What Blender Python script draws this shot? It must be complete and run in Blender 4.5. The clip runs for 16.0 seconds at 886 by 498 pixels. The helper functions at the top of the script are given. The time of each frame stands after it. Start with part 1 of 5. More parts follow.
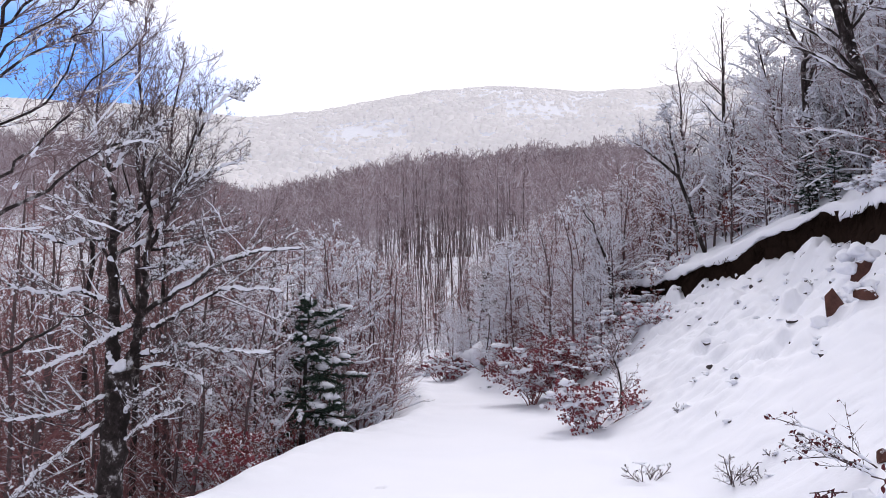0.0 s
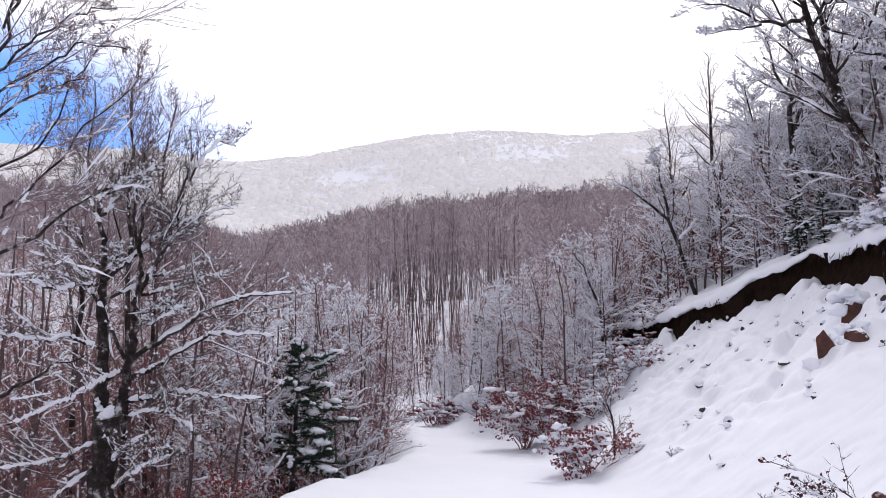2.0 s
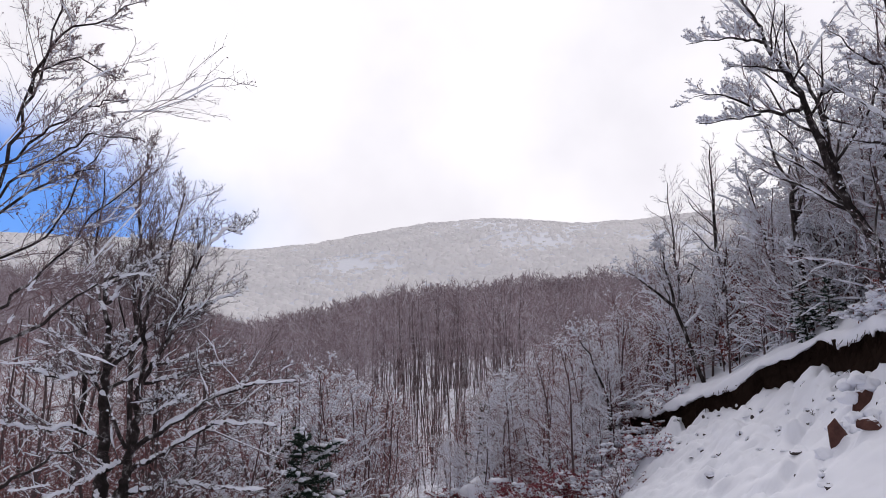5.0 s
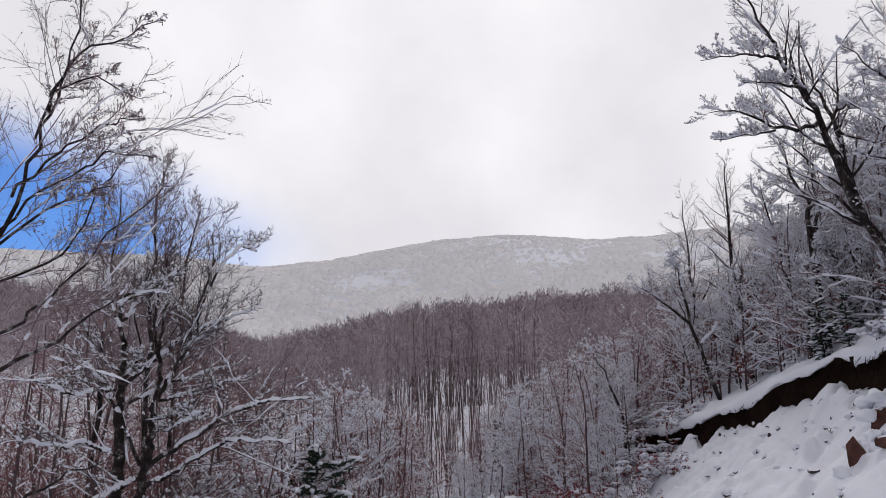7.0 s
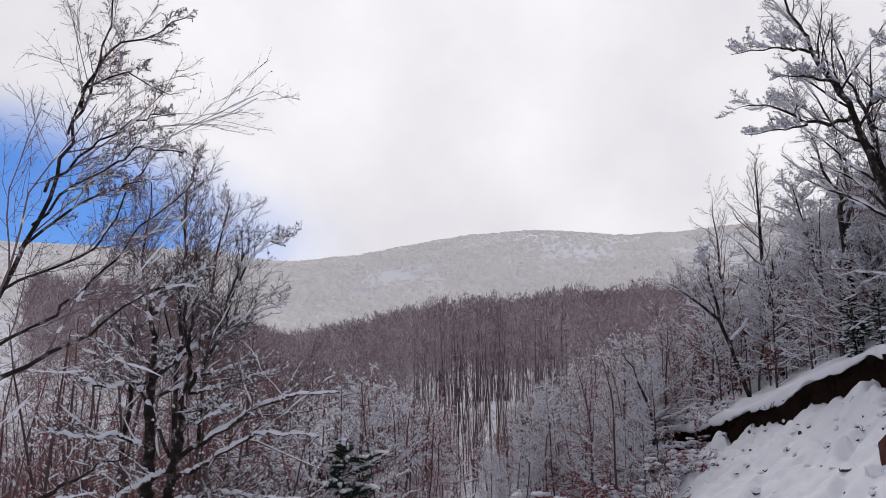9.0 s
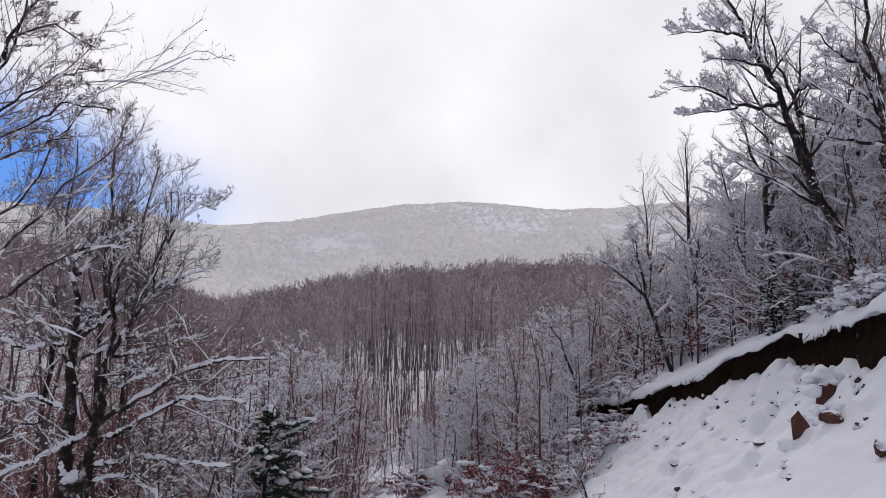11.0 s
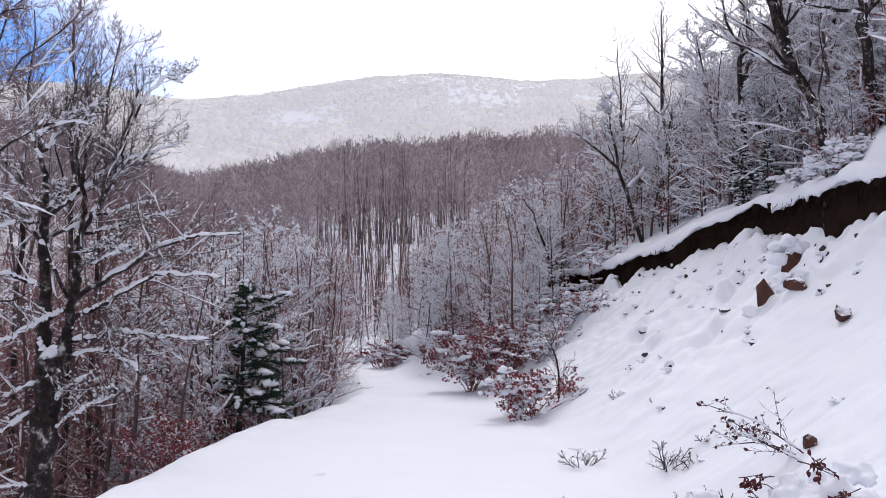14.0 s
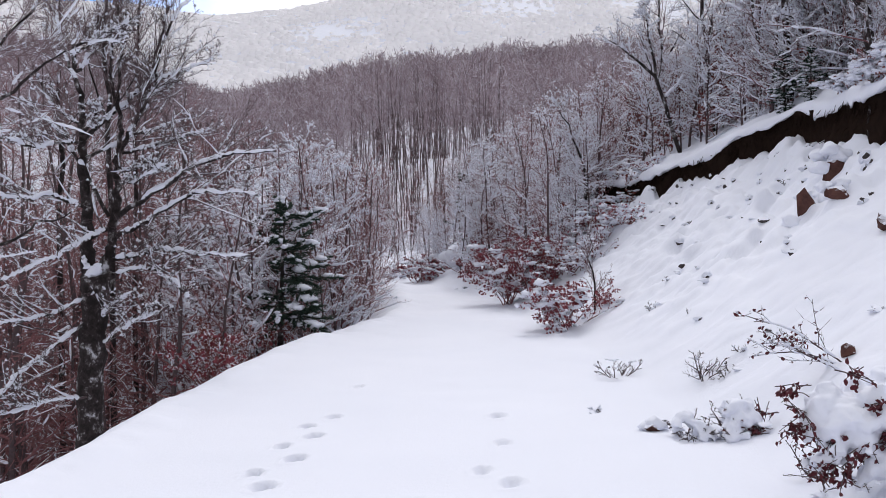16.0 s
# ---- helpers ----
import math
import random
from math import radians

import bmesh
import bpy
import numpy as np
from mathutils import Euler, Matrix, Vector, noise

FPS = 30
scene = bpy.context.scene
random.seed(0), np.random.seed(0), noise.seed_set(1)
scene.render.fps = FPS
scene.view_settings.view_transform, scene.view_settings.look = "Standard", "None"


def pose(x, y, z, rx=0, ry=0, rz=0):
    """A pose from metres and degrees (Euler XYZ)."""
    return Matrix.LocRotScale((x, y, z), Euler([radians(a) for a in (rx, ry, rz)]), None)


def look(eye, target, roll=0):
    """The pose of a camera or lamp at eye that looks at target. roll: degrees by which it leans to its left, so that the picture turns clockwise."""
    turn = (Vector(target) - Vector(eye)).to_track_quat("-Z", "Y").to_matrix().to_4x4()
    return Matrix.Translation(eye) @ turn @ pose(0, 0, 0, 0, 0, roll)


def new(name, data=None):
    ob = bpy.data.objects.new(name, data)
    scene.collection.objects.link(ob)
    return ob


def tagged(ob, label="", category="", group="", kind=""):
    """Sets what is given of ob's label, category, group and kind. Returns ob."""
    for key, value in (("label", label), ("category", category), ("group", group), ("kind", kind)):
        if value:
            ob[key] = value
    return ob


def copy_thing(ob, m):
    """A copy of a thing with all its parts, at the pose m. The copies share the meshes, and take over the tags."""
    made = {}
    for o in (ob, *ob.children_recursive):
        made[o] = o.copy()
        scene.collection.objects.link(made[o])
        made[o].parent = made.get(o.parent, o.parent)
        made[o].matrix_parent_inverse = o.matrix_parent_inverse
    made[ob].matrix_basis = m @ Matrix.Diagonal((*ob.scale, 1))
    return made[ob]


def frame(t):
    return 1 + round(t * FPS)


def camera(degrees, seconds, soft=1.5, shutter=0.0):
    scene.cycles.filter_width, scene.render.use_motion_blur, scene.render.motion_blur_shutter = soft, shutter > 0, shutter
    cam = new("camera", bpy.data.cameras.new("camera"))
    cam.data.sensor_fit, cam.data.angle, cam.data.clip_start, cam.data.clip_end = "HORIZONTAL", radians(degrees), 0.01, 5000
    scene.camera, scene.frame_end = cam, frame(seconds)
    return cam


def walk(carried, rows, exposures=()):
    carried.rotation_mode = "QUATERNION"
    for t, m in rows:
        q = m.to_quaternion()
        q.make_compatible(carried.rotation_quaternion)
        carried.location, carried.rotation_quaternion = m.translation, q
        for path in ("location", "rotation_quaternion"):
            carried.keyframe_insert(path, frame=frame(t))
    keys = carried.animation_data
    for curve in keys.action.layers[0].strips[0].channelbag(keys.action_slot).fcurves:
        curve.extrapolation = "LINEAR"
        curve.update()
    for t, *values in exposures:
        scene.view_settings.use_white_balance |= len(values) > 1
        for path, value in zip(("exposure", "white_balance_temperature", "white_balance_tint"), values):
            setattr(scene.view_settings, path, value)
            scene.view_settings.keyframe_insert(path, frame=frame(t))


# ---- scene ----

# camera: held at eye height over the snowed-up road; seconds, heading, tilt, lean in degrees
EYE = Vector((0, 0, 1.6))
ROWS = [
    (0.0, 0.0, 5.0, -0.232),
    (0.5, 0.183, 5.711, -0.289),
    (1.0, 0.375, 6.479, -0.511),
    (1.5, 0.545, 7.129, -0.545),
    (2.0, 0.574, 7.716, -0.553),
    (2.5, 0.63, 8.537, -0.587),
    (3.0, 0.707, 9.458, -0.413),
    (3.5, 0.752, 10.397, -0.332),
    (4.0, 0.653, 11.282, -0.418),
    (4.5, 0.544, 12.329, -0.436),
    (4.7, 0.436, 12.705, -0.527),
    (7.0, -0.585, 14.228, -0.494),
    (7.5, -1.573, 14.049, -0.45),
    (8.0, -2.579, 14.101, -0.403),
    (8.2, -2.815, 14.111, -0.294),
    (10.3, 0.249, 12.917, 1.085),
    (10.5, 0.823, 12.692, 1.139),
    (11.0, 1.944, 12.087, 0.895),
    (11.5, 2.861, 11.157, 0.603),
    (12.0, 3.348, 9.946, 0.395),
    (12.5, 3.698, 8.552, 0.152),
    (13.0, 3.715, 6.969, 0.037),
    (13.5, 3.736, 5.649, -0.06),
    (14.0, 3.708, 4.201, 0.108),
    (14.5, 3.631, 2.78, 0.02),
    (15.0, 3.243, 1.417, 0.133),
    (15.5, 2.381, 0.021, -0.209),
    (16.0, 1.468, -1.146, -0.647),
];


def aim(az, el, dist=1.0):
    a, e = radians(az), radians(el)
    return EYE + Vector((math.sin(a) * math.cos(e), math.cos(a) * math.cos(e), math.sin(e))) * dist


cam = camera(51.59, 16.0, soft=0.8)
walk(cam, [(t, look(EYE, aim(az, el), lean)) for t, az, el, lean in ROWS],
     exposures=[(0.0, 0.2, 6400, 15), (3.0, 0.13, 6430, 15), (4.0, -0.04, 6440, 15), (4.7, -0.26, 6450, 15), (7.0, -0.55, 6500, 13), (10.5, -0.53, 6480, 13), (11.5, -0.35, 6450, 14), (12.5, -0.1, 6400, 14), (13.5, 0.1, 6360, 14), (16.0, 0.06, 6300, 12)])

# ---- world: bright broken cloud with one blue gap, a veiled sun behind it ----
SUN_AZ, SUN_EL = 12.0, 52.0
world = bpy.data.worlds.new("sky")
scene.world = world
world.use_nodes = True
wn, wl = world.node_tree.nodes, world.node_tree.links
wn.clear()
sky = wn.new("ShaderNodeTexSky")
sky.sky_type, sky.sun_disc = "NISHITA", False
sky.sun_elevation, sky.sun_rotation = radians(SUN_EL), radians(SUN_AZ)
sky.altitude, sky.ozone_density = 900, 2.0
way = wn.new("ShaderNodeTexCoord")
clouds = wn.new("ShaderNodeTexNoise")
clouds.inputs["Scale"].default_value, clouds.inputs["Detail"].default_value = 3.0, 6.0
clouds.inputs["Roughness"].default_value = 0.5
wl.new(way.outputs["Generated"], clouds.inputs["Vector"])
# the gap in the cloud lies round this heading
wide = wn.new("ShaderNodeVectorMath")
wide.operation = "MULTIPLY"
wide.inputs[1].default_value = (1, 1, 2.6)
wl.new(way.outputs["Generated"], wide.inputs[0])
gap = wn.new("ShaderNodeVectorMath")
gap.operation = "DISTANCE"
gap.inputs[1].default_value = (aim(-30, 13.5) - EYE) * Vector((1, 1, 2.6))
wl.new(wide.outputs["Vector"], gap.inputs[0])
mixd = wn.new("ShaderNodeMath")
mixd.operation = "MULTIPLY_ADD"
mixd.inputs[1].default_value, mixd.inputs[2].default_value = 0.2, -0.1
wl.new(clouds.outputs["Fac"], mixd.inputs[0])
addd = wn.new("ShaderNodeMath")
wl.new(gap.outputs["Value"], addd.inputs[0])
wl.new(mixd.outputs[0], addd.inputs[1])
cover = wn.new("ShaderNodeMapRange")
cover.inputs["From Min"].default_value, cover.inputs["From Max"].default_value = 0.19, 0.37
cover.interpolation_type = "SMOOTHSTEP"
wl.new(addd.outputs[0], cover.inputs["Value"])
tone = wn.new("ShaderNodeValToRGB")
tone.color_ramp.elements[0].position, tone.color_ramp.elements[0].color = 0.32, (1.0, 1.0, 1.05, 1)
tone.color_ramp.elements[1].position, tone.color_ramp.elements[1].color = 0.62, (1.32, 1.32, 1.34, 1)
wl.new(clouds.outputs["Fac"], tone.inputs["Fac"])
# the cloud is brightest round the veiled sun and greyer away from it
veil = wn.new("ShaderNodeVectorMath")
veil.operation = "DOT_PRODUCT"
veil.inputs[1].default_value = aim(6, 30) - EYE
wl.new(way.outputs["Generated"], veil.inputs[0])
lit = wn.new("ShaderNodeMapRange")
lit.inputs["From Min"].default_value, lit.inputs["From Max"].default_value = 0.2, 0.95
lit.inputs["To Min"].default_value, lit.inputs["To Max"].default_value = 0.55, 1.05
lit.interpolation_type = "SMOOTHSTEP"
wl.new(veil.outputs["Value"], lit.inputs["Value"])
shaded = wn.new("ShaderNodeVectorMath")
shaded.operation = "SCALE"
wl.new(tone.outputs["Color"], shaded.inputs[0])
wl.new(lit.outputs["Result"], shaded.inputs["Scale"])
blue = wn.new("ShaderNodeVectorMath")
blue.operation = "MULTIPLY"
blue.inputs[1].default_value = (0.07, 0.115, 0.18)
wl.new(sky.outputs["Color"], blue.inputs[0])
blend = wn.new("ShaderNodeMix")
blend.data_type = "RGBA"
wl.new(cover.outputs["Result"], blend.inputs["Factor"])
wl.new(blue.outputs["Vector"], blend.inputs["A"])
wl.new(shaded.outputs["Vector"], blend.inputs["B"])
back = wn.new("ShaderNodeBackground")
back.inputs["Strength"].default_value = 1.0
wl.new(blend.outputs["Result"], back.inputs["Color"])
wout = wn.new("ShaderNodeOutputWorld")
wl.new(back.outputs[0], wout.inputs["Surface"])

sun = new("sun", bpy.data.lights.new("sun", "SUN"))
sun.data.energy, sun.data.angle, sun.data.color = 1.0, radians(16), (1.0, 0.96, 0.9)
sun.matrix_world = look(Vector((0, 0, 30)) + (aim(SUN_AZ, SUN_EL) - EYE), (0, 0, 30))


# ---- materials ----
def shader(name, rough=0.8):
    m = bpy.data.materials.new(name)
    m.use_nodes = True
    n, l = m.node_tree.nodes, m.node_tree.links
    b = n["Principled BSDF"]
    b.inputs["Roughness"].default_value = rough
    b.inputs["Specular IOR Level"].default_value = 0.15
    return m, n, l, b


def noise_node(n, l, scale, detail=4, rough=0.55, coords="Object"):
    tc = n.new("ShaderNodeTexCoord")
    tx = n.new("ShaderNodeTexNoise")
    tx.inputs["Scale"].default_value, tx.inputs["Detail"].default_value, tx.inputs["Roughness"].default_value = scale, detail, rough
    l.new(tc.outputs[coords], tx.inputs["Vector"])
    return tx


def ramp(n, l, src, stops):
    r = n.new("ShaderNodeValToRGB")
    while len(r.color_ramp.elements) < len(stops):
        r.color_ramp.elements.new(0.5)
    for e, (p, c) in zip(r.color_ramp.elements, stops):
        e.position, e.color = p, (*c, 1)
    l.new(src, r.inputs["Fac"])
    return r


def mix_rgb(n, l, fac, a, b):
    m = n.new("ShaderNodeMix")
    m.data_type = "RGBA"
    l.new(fac, m.inputs["Factor"])
    for sock, v in (("A", a), ("B", b)):
        if isinstance(v, tuple):
            m.inputs[sock].default_value = (*v, 1)
        else:
            l.new(v, m.inputs[sock])
    return m.outputs["Result"]


def bump(n, l, b, src, strength, dist):
    bp = n.new("ShaderNodeBump")
    bp.inputs["Strength"].default_value, bp.inputs["Distance"].default_value = strength, dist
    l.new(src, bp.inputs["Height"])
    l.new(bp.outputs[0], b.inputs["Normal"])


def settled(n, l, low, high, grain=9.0, amount=0.5):
    """Snow that lies on whatever faces up: 0 to 1 by the surface's own slope, with a ragged edge."""
    g = n.new("ShaderNodeNewGeometry")
    s = n.new("ShaderNodeSeparateXYZ")
    l.new(g.outputs["Normal"], s.inputs[0])
    tx = noise_node(n, l, grain, 2)
    ma = n.new("ShaderNodeMath")
    ma.operation = "MULTIPLY_ADD"
    ma.inputs[1].default_value = amount
    l.new(tx.outputs["Fac"], ma.inputs[0])
    l.new(s.outputs["Z"], ma.inputs[2])
    mr = n.new("ShaderNodeMapRange")
    mr.inputs["From Min"].default_value, mr.inputs["From Max"].default_value = low + amount / 2, high + amount / 2
    l.new(ma.outputs[0], mr.inputs["Value"])
    return mr.outputs["Result"]


SNOW = (0.80, 0.815, 0.89)


def snow_material():
    m, n, l, b = shader("snow", 0.75)
    big, fine = noise_node(n, l, 0.35, 3), noise_node(n, l, 28, 5, 0.7)
    c = ramp(n, l, big.outputs["Fac"], [(0.3, (0.75, 0.77, 0.85)), (0.7, (0.79, 0.805, 0.88))])
    l.new(c.outputs["Color"], b.inputs["Base Color"])
    bump(n, l, b, fine.outputs["Fac"], 0.25, 0.02)
    b.inputs["Subsurface Weight"].default_value = 0.0
    return m


def wood_material(name, dark, light, snow_low=0.25, snow_high=0.55, grain=14.0, snow_amount=0.6):
    m, n, l, b = shader(name, 0.85)
    tx, patch = noise_node(n, l, grain, 5, 0.7), noise_node(n, l, 2.2, 3)
    c = ramp(n, l, tx.outputs["Fac"], [(0.3, dark), (0.72, light)])
    info = n.new("ShaderNodeObjectInfo")
    hv = n.new("ShaderNodeHueSaturation")
    mr = n.new("ShaderNodeMapRange")
    mr.inputs["To Min"].default_value, mr.inputs["To Max"].default_value = 0.75, 1.3
    l.new(info.outputs["Random"], mr.inputs["Value"])
    l.new(mr.outputs["Result"], hv.inputs["Value"])
    l.new(c.outputs["Color"], hv.inputs["Color"])
    worn = mix_rgb(n, l, patch.outputs["Fac"], hv.outputs["Color"], tuple(0.55 * v for v in light))
    fac = settled(n, l, snow_low, snow_high, 7.0, snow_amount)
    l.new(mix_rgb(n, l, fac, worn, SNOW), b.inputs["Base Color"])
    bump(n, l, b, tx.outputs["Fac"], 0.6, 0.01)
    return m


def bark_material():
    """Dark beech bark, blotched, with crusts of lichen and blown snow in its roughness."""
    m, n, l, b = shader("beech_bark", 0.9)
    tc = n.new("ShaderNodeTexCoord")
    mp = n.new("ShaderNodeMapping")
    mp.inputs["Scale"].default_value = (1, 1, 0.8)
    l.new(tc.outputs["Object"], mp.inputs["Vector"])
    tx = n.new("ShaderNodeTexNoise")
    tx.inputs["Scale"].default_value, tx.inputs["Detail"].default_value, tx.inputs["Roughness"].default_value = 6.5, 6.0, 0.72
    l.new(mp.outputs[0], tx.inputs["Vector"])
    c = ramp(n, l, tx.outputs["Fac"], [(0.42, (0.018, 0.014, 0.014)), (0.54, (0.038, 0.030, 0.030)), (0.57, (0.09, 0.078, 0.078)), (0.61, (0.24, 0.23, 0.235)), (0.68, (0.60, 0.60, 0.65))])
    fac = settled(n, l, 0.75, 1.05, 7.0, 0.6)
    l.new(mix_rgb(n, l, fac, c.outputs["Color"], SNOW), b.inputs["Base Color"])
    bump(n, l, b, tx.outputs["Fac"], 0.7, 0.015)
    return m


def leaf_material(name, a, b_, snow_low=0.5):
    m, n, l, b = shader(name, 0.7)
    g = n.new("ShaderNodeNewGeometry")
    c = ramp(n, l, g.outputs["Random Per Island"], [(0.0, a), (1.0, b_)])
    info = n.new("ShaderNodeObjectInfo")
    hv = n.new("ShaderNodeHueSaturation")
    mr = n.new("ShaderNodeMapRange")
    mr.inputs["To Min"].default_value, mr.inputs["To Max"].default_value = 0.7, 1.35
    l.new(info.outputs["Random"], mr.inputs["Value"])
    l.new(mr.outputs["Result"], hv.inputs["Value"])
    l.new(c.outputs["Color"], hv.inputs["Color"])
    tx = noise_node(n, l, 40, 2)
    dulled = mix_rgb(n, l, tx.outputs["Fac"], hv.outputs["Color"], tuple(0.6 * v for v in a))
    l.new(mix_rgb(n, l, settled(n, l, snow_low, snow_low + 0.2, 12.0, 0.5), dulled, SNOW), b.inputs["Base Color"])
    return m


def far_wood_material():
    """Bare crowns seen from far off: brown and violet twigs, one in several under rime; all lightened to put distance
    haze into the colour.
    """
    m, n, l, b = shader("far_wood", 0.9)
    g = n.new("ShaderNodeNewGeometry")
    c = ramp(n, l, g.outputs["Random Per Island"], [(0.0, (0.17, 0.118, 0.127)), (0.5, (0.42, 0.335, 0.36)), (0.8, (0.58, 0.51, 0.545)), (0.85, (0.64, 0.61, 0.67)), (1.0, (0.7, 0.68, 0.74))])
    broad = noise_node(n, l, 0.06, 6, 0.7)
    tint = ramp(n, l, broad.outputs["Fac"], [(0.36, (0.5, 0.47, 0.48)), (0.62, (1.0, 1.0, 1.0))])
    mx = n.new("ShaderNodeMix")
    mx.data_type, mx.blend_type = "RGBA", "MULTIPLY"
    mx.inputs["Factor"].default_value = 1.0
    l.new(c.outputs["Color"], mx.inputs["A"])
    l.new(tint.outputs["Color"], mx.inputs["B"])
    l.new(mx.outputs["Result"], b.inputs["Base Color"])
    return m


def frost_material():
    m, n, l, b = shader("rimed_crown", 0.9)
    tx = noise_node(n, l, 0.03, 4)
    c = ramp(n, l, tx.outputs["Fac"], [(0.35, (0.86, 0.845, 0.865)), (0.65, (0.93, 0.91, 0.925))])
    l.new(c.outputs["Color"], b.inputs["Base Color"])
    return m


M_SNOW = snow_material()
M_BARK = bark_material()
M_TWIG = wood_material("twig_bark", (0.13, 0.056, 0.058), (0.36, 0.166, 0.17), 0.9, 1.25)
M_POLE = wood_material("pole_bark", (0.05, 0.036, 0.038), (0.14, 0.102, 0.107), 0.95, 1.3)
M_FINE = wood_material("fine_twigs", (0.12, 0.082, 0.088), (0.30, 0.215, 0.23), 0.9, 1.25)
M_FARTRUNK = wood_material("far_trunk_bark", (0.05, 0.037, 0.038), (0.13, 0.095, 0.099), 0.95, 1.3)
M_FARWOOD = far_wood_material()
M_FROST = frost_material()
M_NEEDLE = leaf_material("fir_needles", (0.016, 0.034, 0.025), (0.042, 0.07, 0.046), 0.95)
M_RED = leaf_material("dry_beech_leaves", (0.22, 0.048, 0.062), (0.48, 0.14, 0.16), 0.72)
M_MAROON = leaf_material("maroon_leaves", (0.08, 0.020, 0.029), (0.20, 0.052, 0.058), 0.9)
M_RUST = leaf_material("rust_undergrowth", (0.18, 0.046, 0.040), (0.34, 0.105, 0.08), 0.85)
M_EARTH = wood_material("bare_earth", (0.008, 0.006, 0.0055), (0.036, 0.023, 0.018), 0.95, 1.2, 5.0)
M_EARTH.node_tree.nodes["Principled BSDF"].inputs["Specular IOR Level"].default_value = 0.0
M_ROCK = wood_material("red_brown_rock", (0.025, 0.012, 0.011), (0.15, 0.07, 0.058), 0.5, 0.7, 9.0, 0.3)
M_STONE = wood_material("grey_stone", (0.03, 0.027, 0.028), (0.12, 0.10, 0.10), 0.4, 0.6, 6.0, 0.2)


# ---- small helpers ----
def mesh_of(name, verts, faces, material, smooth=True):
    me = bpy.data.meshes.new(name)
    me.from_pydata([tuple(v) for v in verts], [], faces)
    me.materials.append(material)
    if smooth:
        me.polygons.foreach_set("use_smooth", [True] * len(me.polygons))
    me.update()
    return me


def part(name, data, parent, label=""):
    ob = new(name, data)
    ob.parent = parent
    return tagged(ob, label)


def value_noise(x, y, seed=0):
    """Smooth noise on a unit lattice, -1 to 1, for arrays."""
    x, y = np.asarray(x, float), np.asarray(y, float)
    xi, yi = np.floor(x), np.floor(y)
    fx, fy = x - xi, y - yi
    fx, fy = fx * fx * (3 - 2 * fx), fy * fy * (3 - 2 * fy)

    def h(a, b):
        v = np.sin(a * 127.1 + b * 311.7 + seed * 74.7) * 43758.5453
        return 2 * (v - np.floor(v)) - 1
    return (h(xi, yi) * (1 - fx) + h(xi + 1, yi) * fx) * (1 - fy) + (h(xi, yi + 1) * (1 - fx) + h(xi + 1, yi + 1) * fx) * fy


def fractal(x, y, size, seed=0, octaves=3):
    x, y = np.asarray(x, float) / size, np.asarray(y, float) / size
    return sum(value_noise(x * 2 ** k, y * 2 ** k, seed + k) * 0.5 ** k for k in range(octaves))


# ---- the ground: road, drop on the valley side, cut bank, opposite slope and mountain in one sheet ----
def road_left(y):
    return np.interp(y, [-50, 0, 6, 8.5, 10.5, 12.8, 15.3, 16.8, 19, 26, 29, 33, 40], [-3.1, -2.95, -2.83, -2.6, -2.37, -2.08, -1.46, -0.97, -0.63, -0.85, -1.3, -3.2, -9])


def road_right(y):
    return np.interp(y, [-50, 0, 6, 11, 15, 18.4, 22.7, 26, 27.5, 30, 34, 40], [2.6, 2.4, 2.2, 2.2, 2.25, 1.8, 1.5, 0.45, 0, -0.8, -2.2, -6])


def bank_foot(y):
    return np.interp(y, [-20, 0, 8, 11.8, 14, 17, 19.2, 23.4, 27, 32, 45], [7.5, 7.2, 6.8, 6.7, 6.9, 7.2, 6.2, 5.3, 4.6, 4, 3])


def face_height(y):
    return np.interp(y, [-20, 12, 14, 17, 19.2, 23.4, 26, 29], [0.72, 0.62, 0.68, 0.64, 0.52, 0.45, 0.2, 0])


def smooth(a, b, v):
    u = np.clip((v - a) / (b - a), 0, 1)
    return u * u * (3 - 2 * u)


RIDGE_R, MOUNT_R = 230.0, 800.0
# headings and elevations of the footprints
PRINTS = [(-10.5, -14.5), (-9.9, -15.3), (-8.6, -13.0), (-7.9, -13.8), (-7.1, -11.9), (-6.7, -12.5), (-5.5, -11.4), (-3.9, -9.6),
          (4.8, -11.5), (5.1, -13.1), (3.8, -14.8), (5.6, -15.5)]


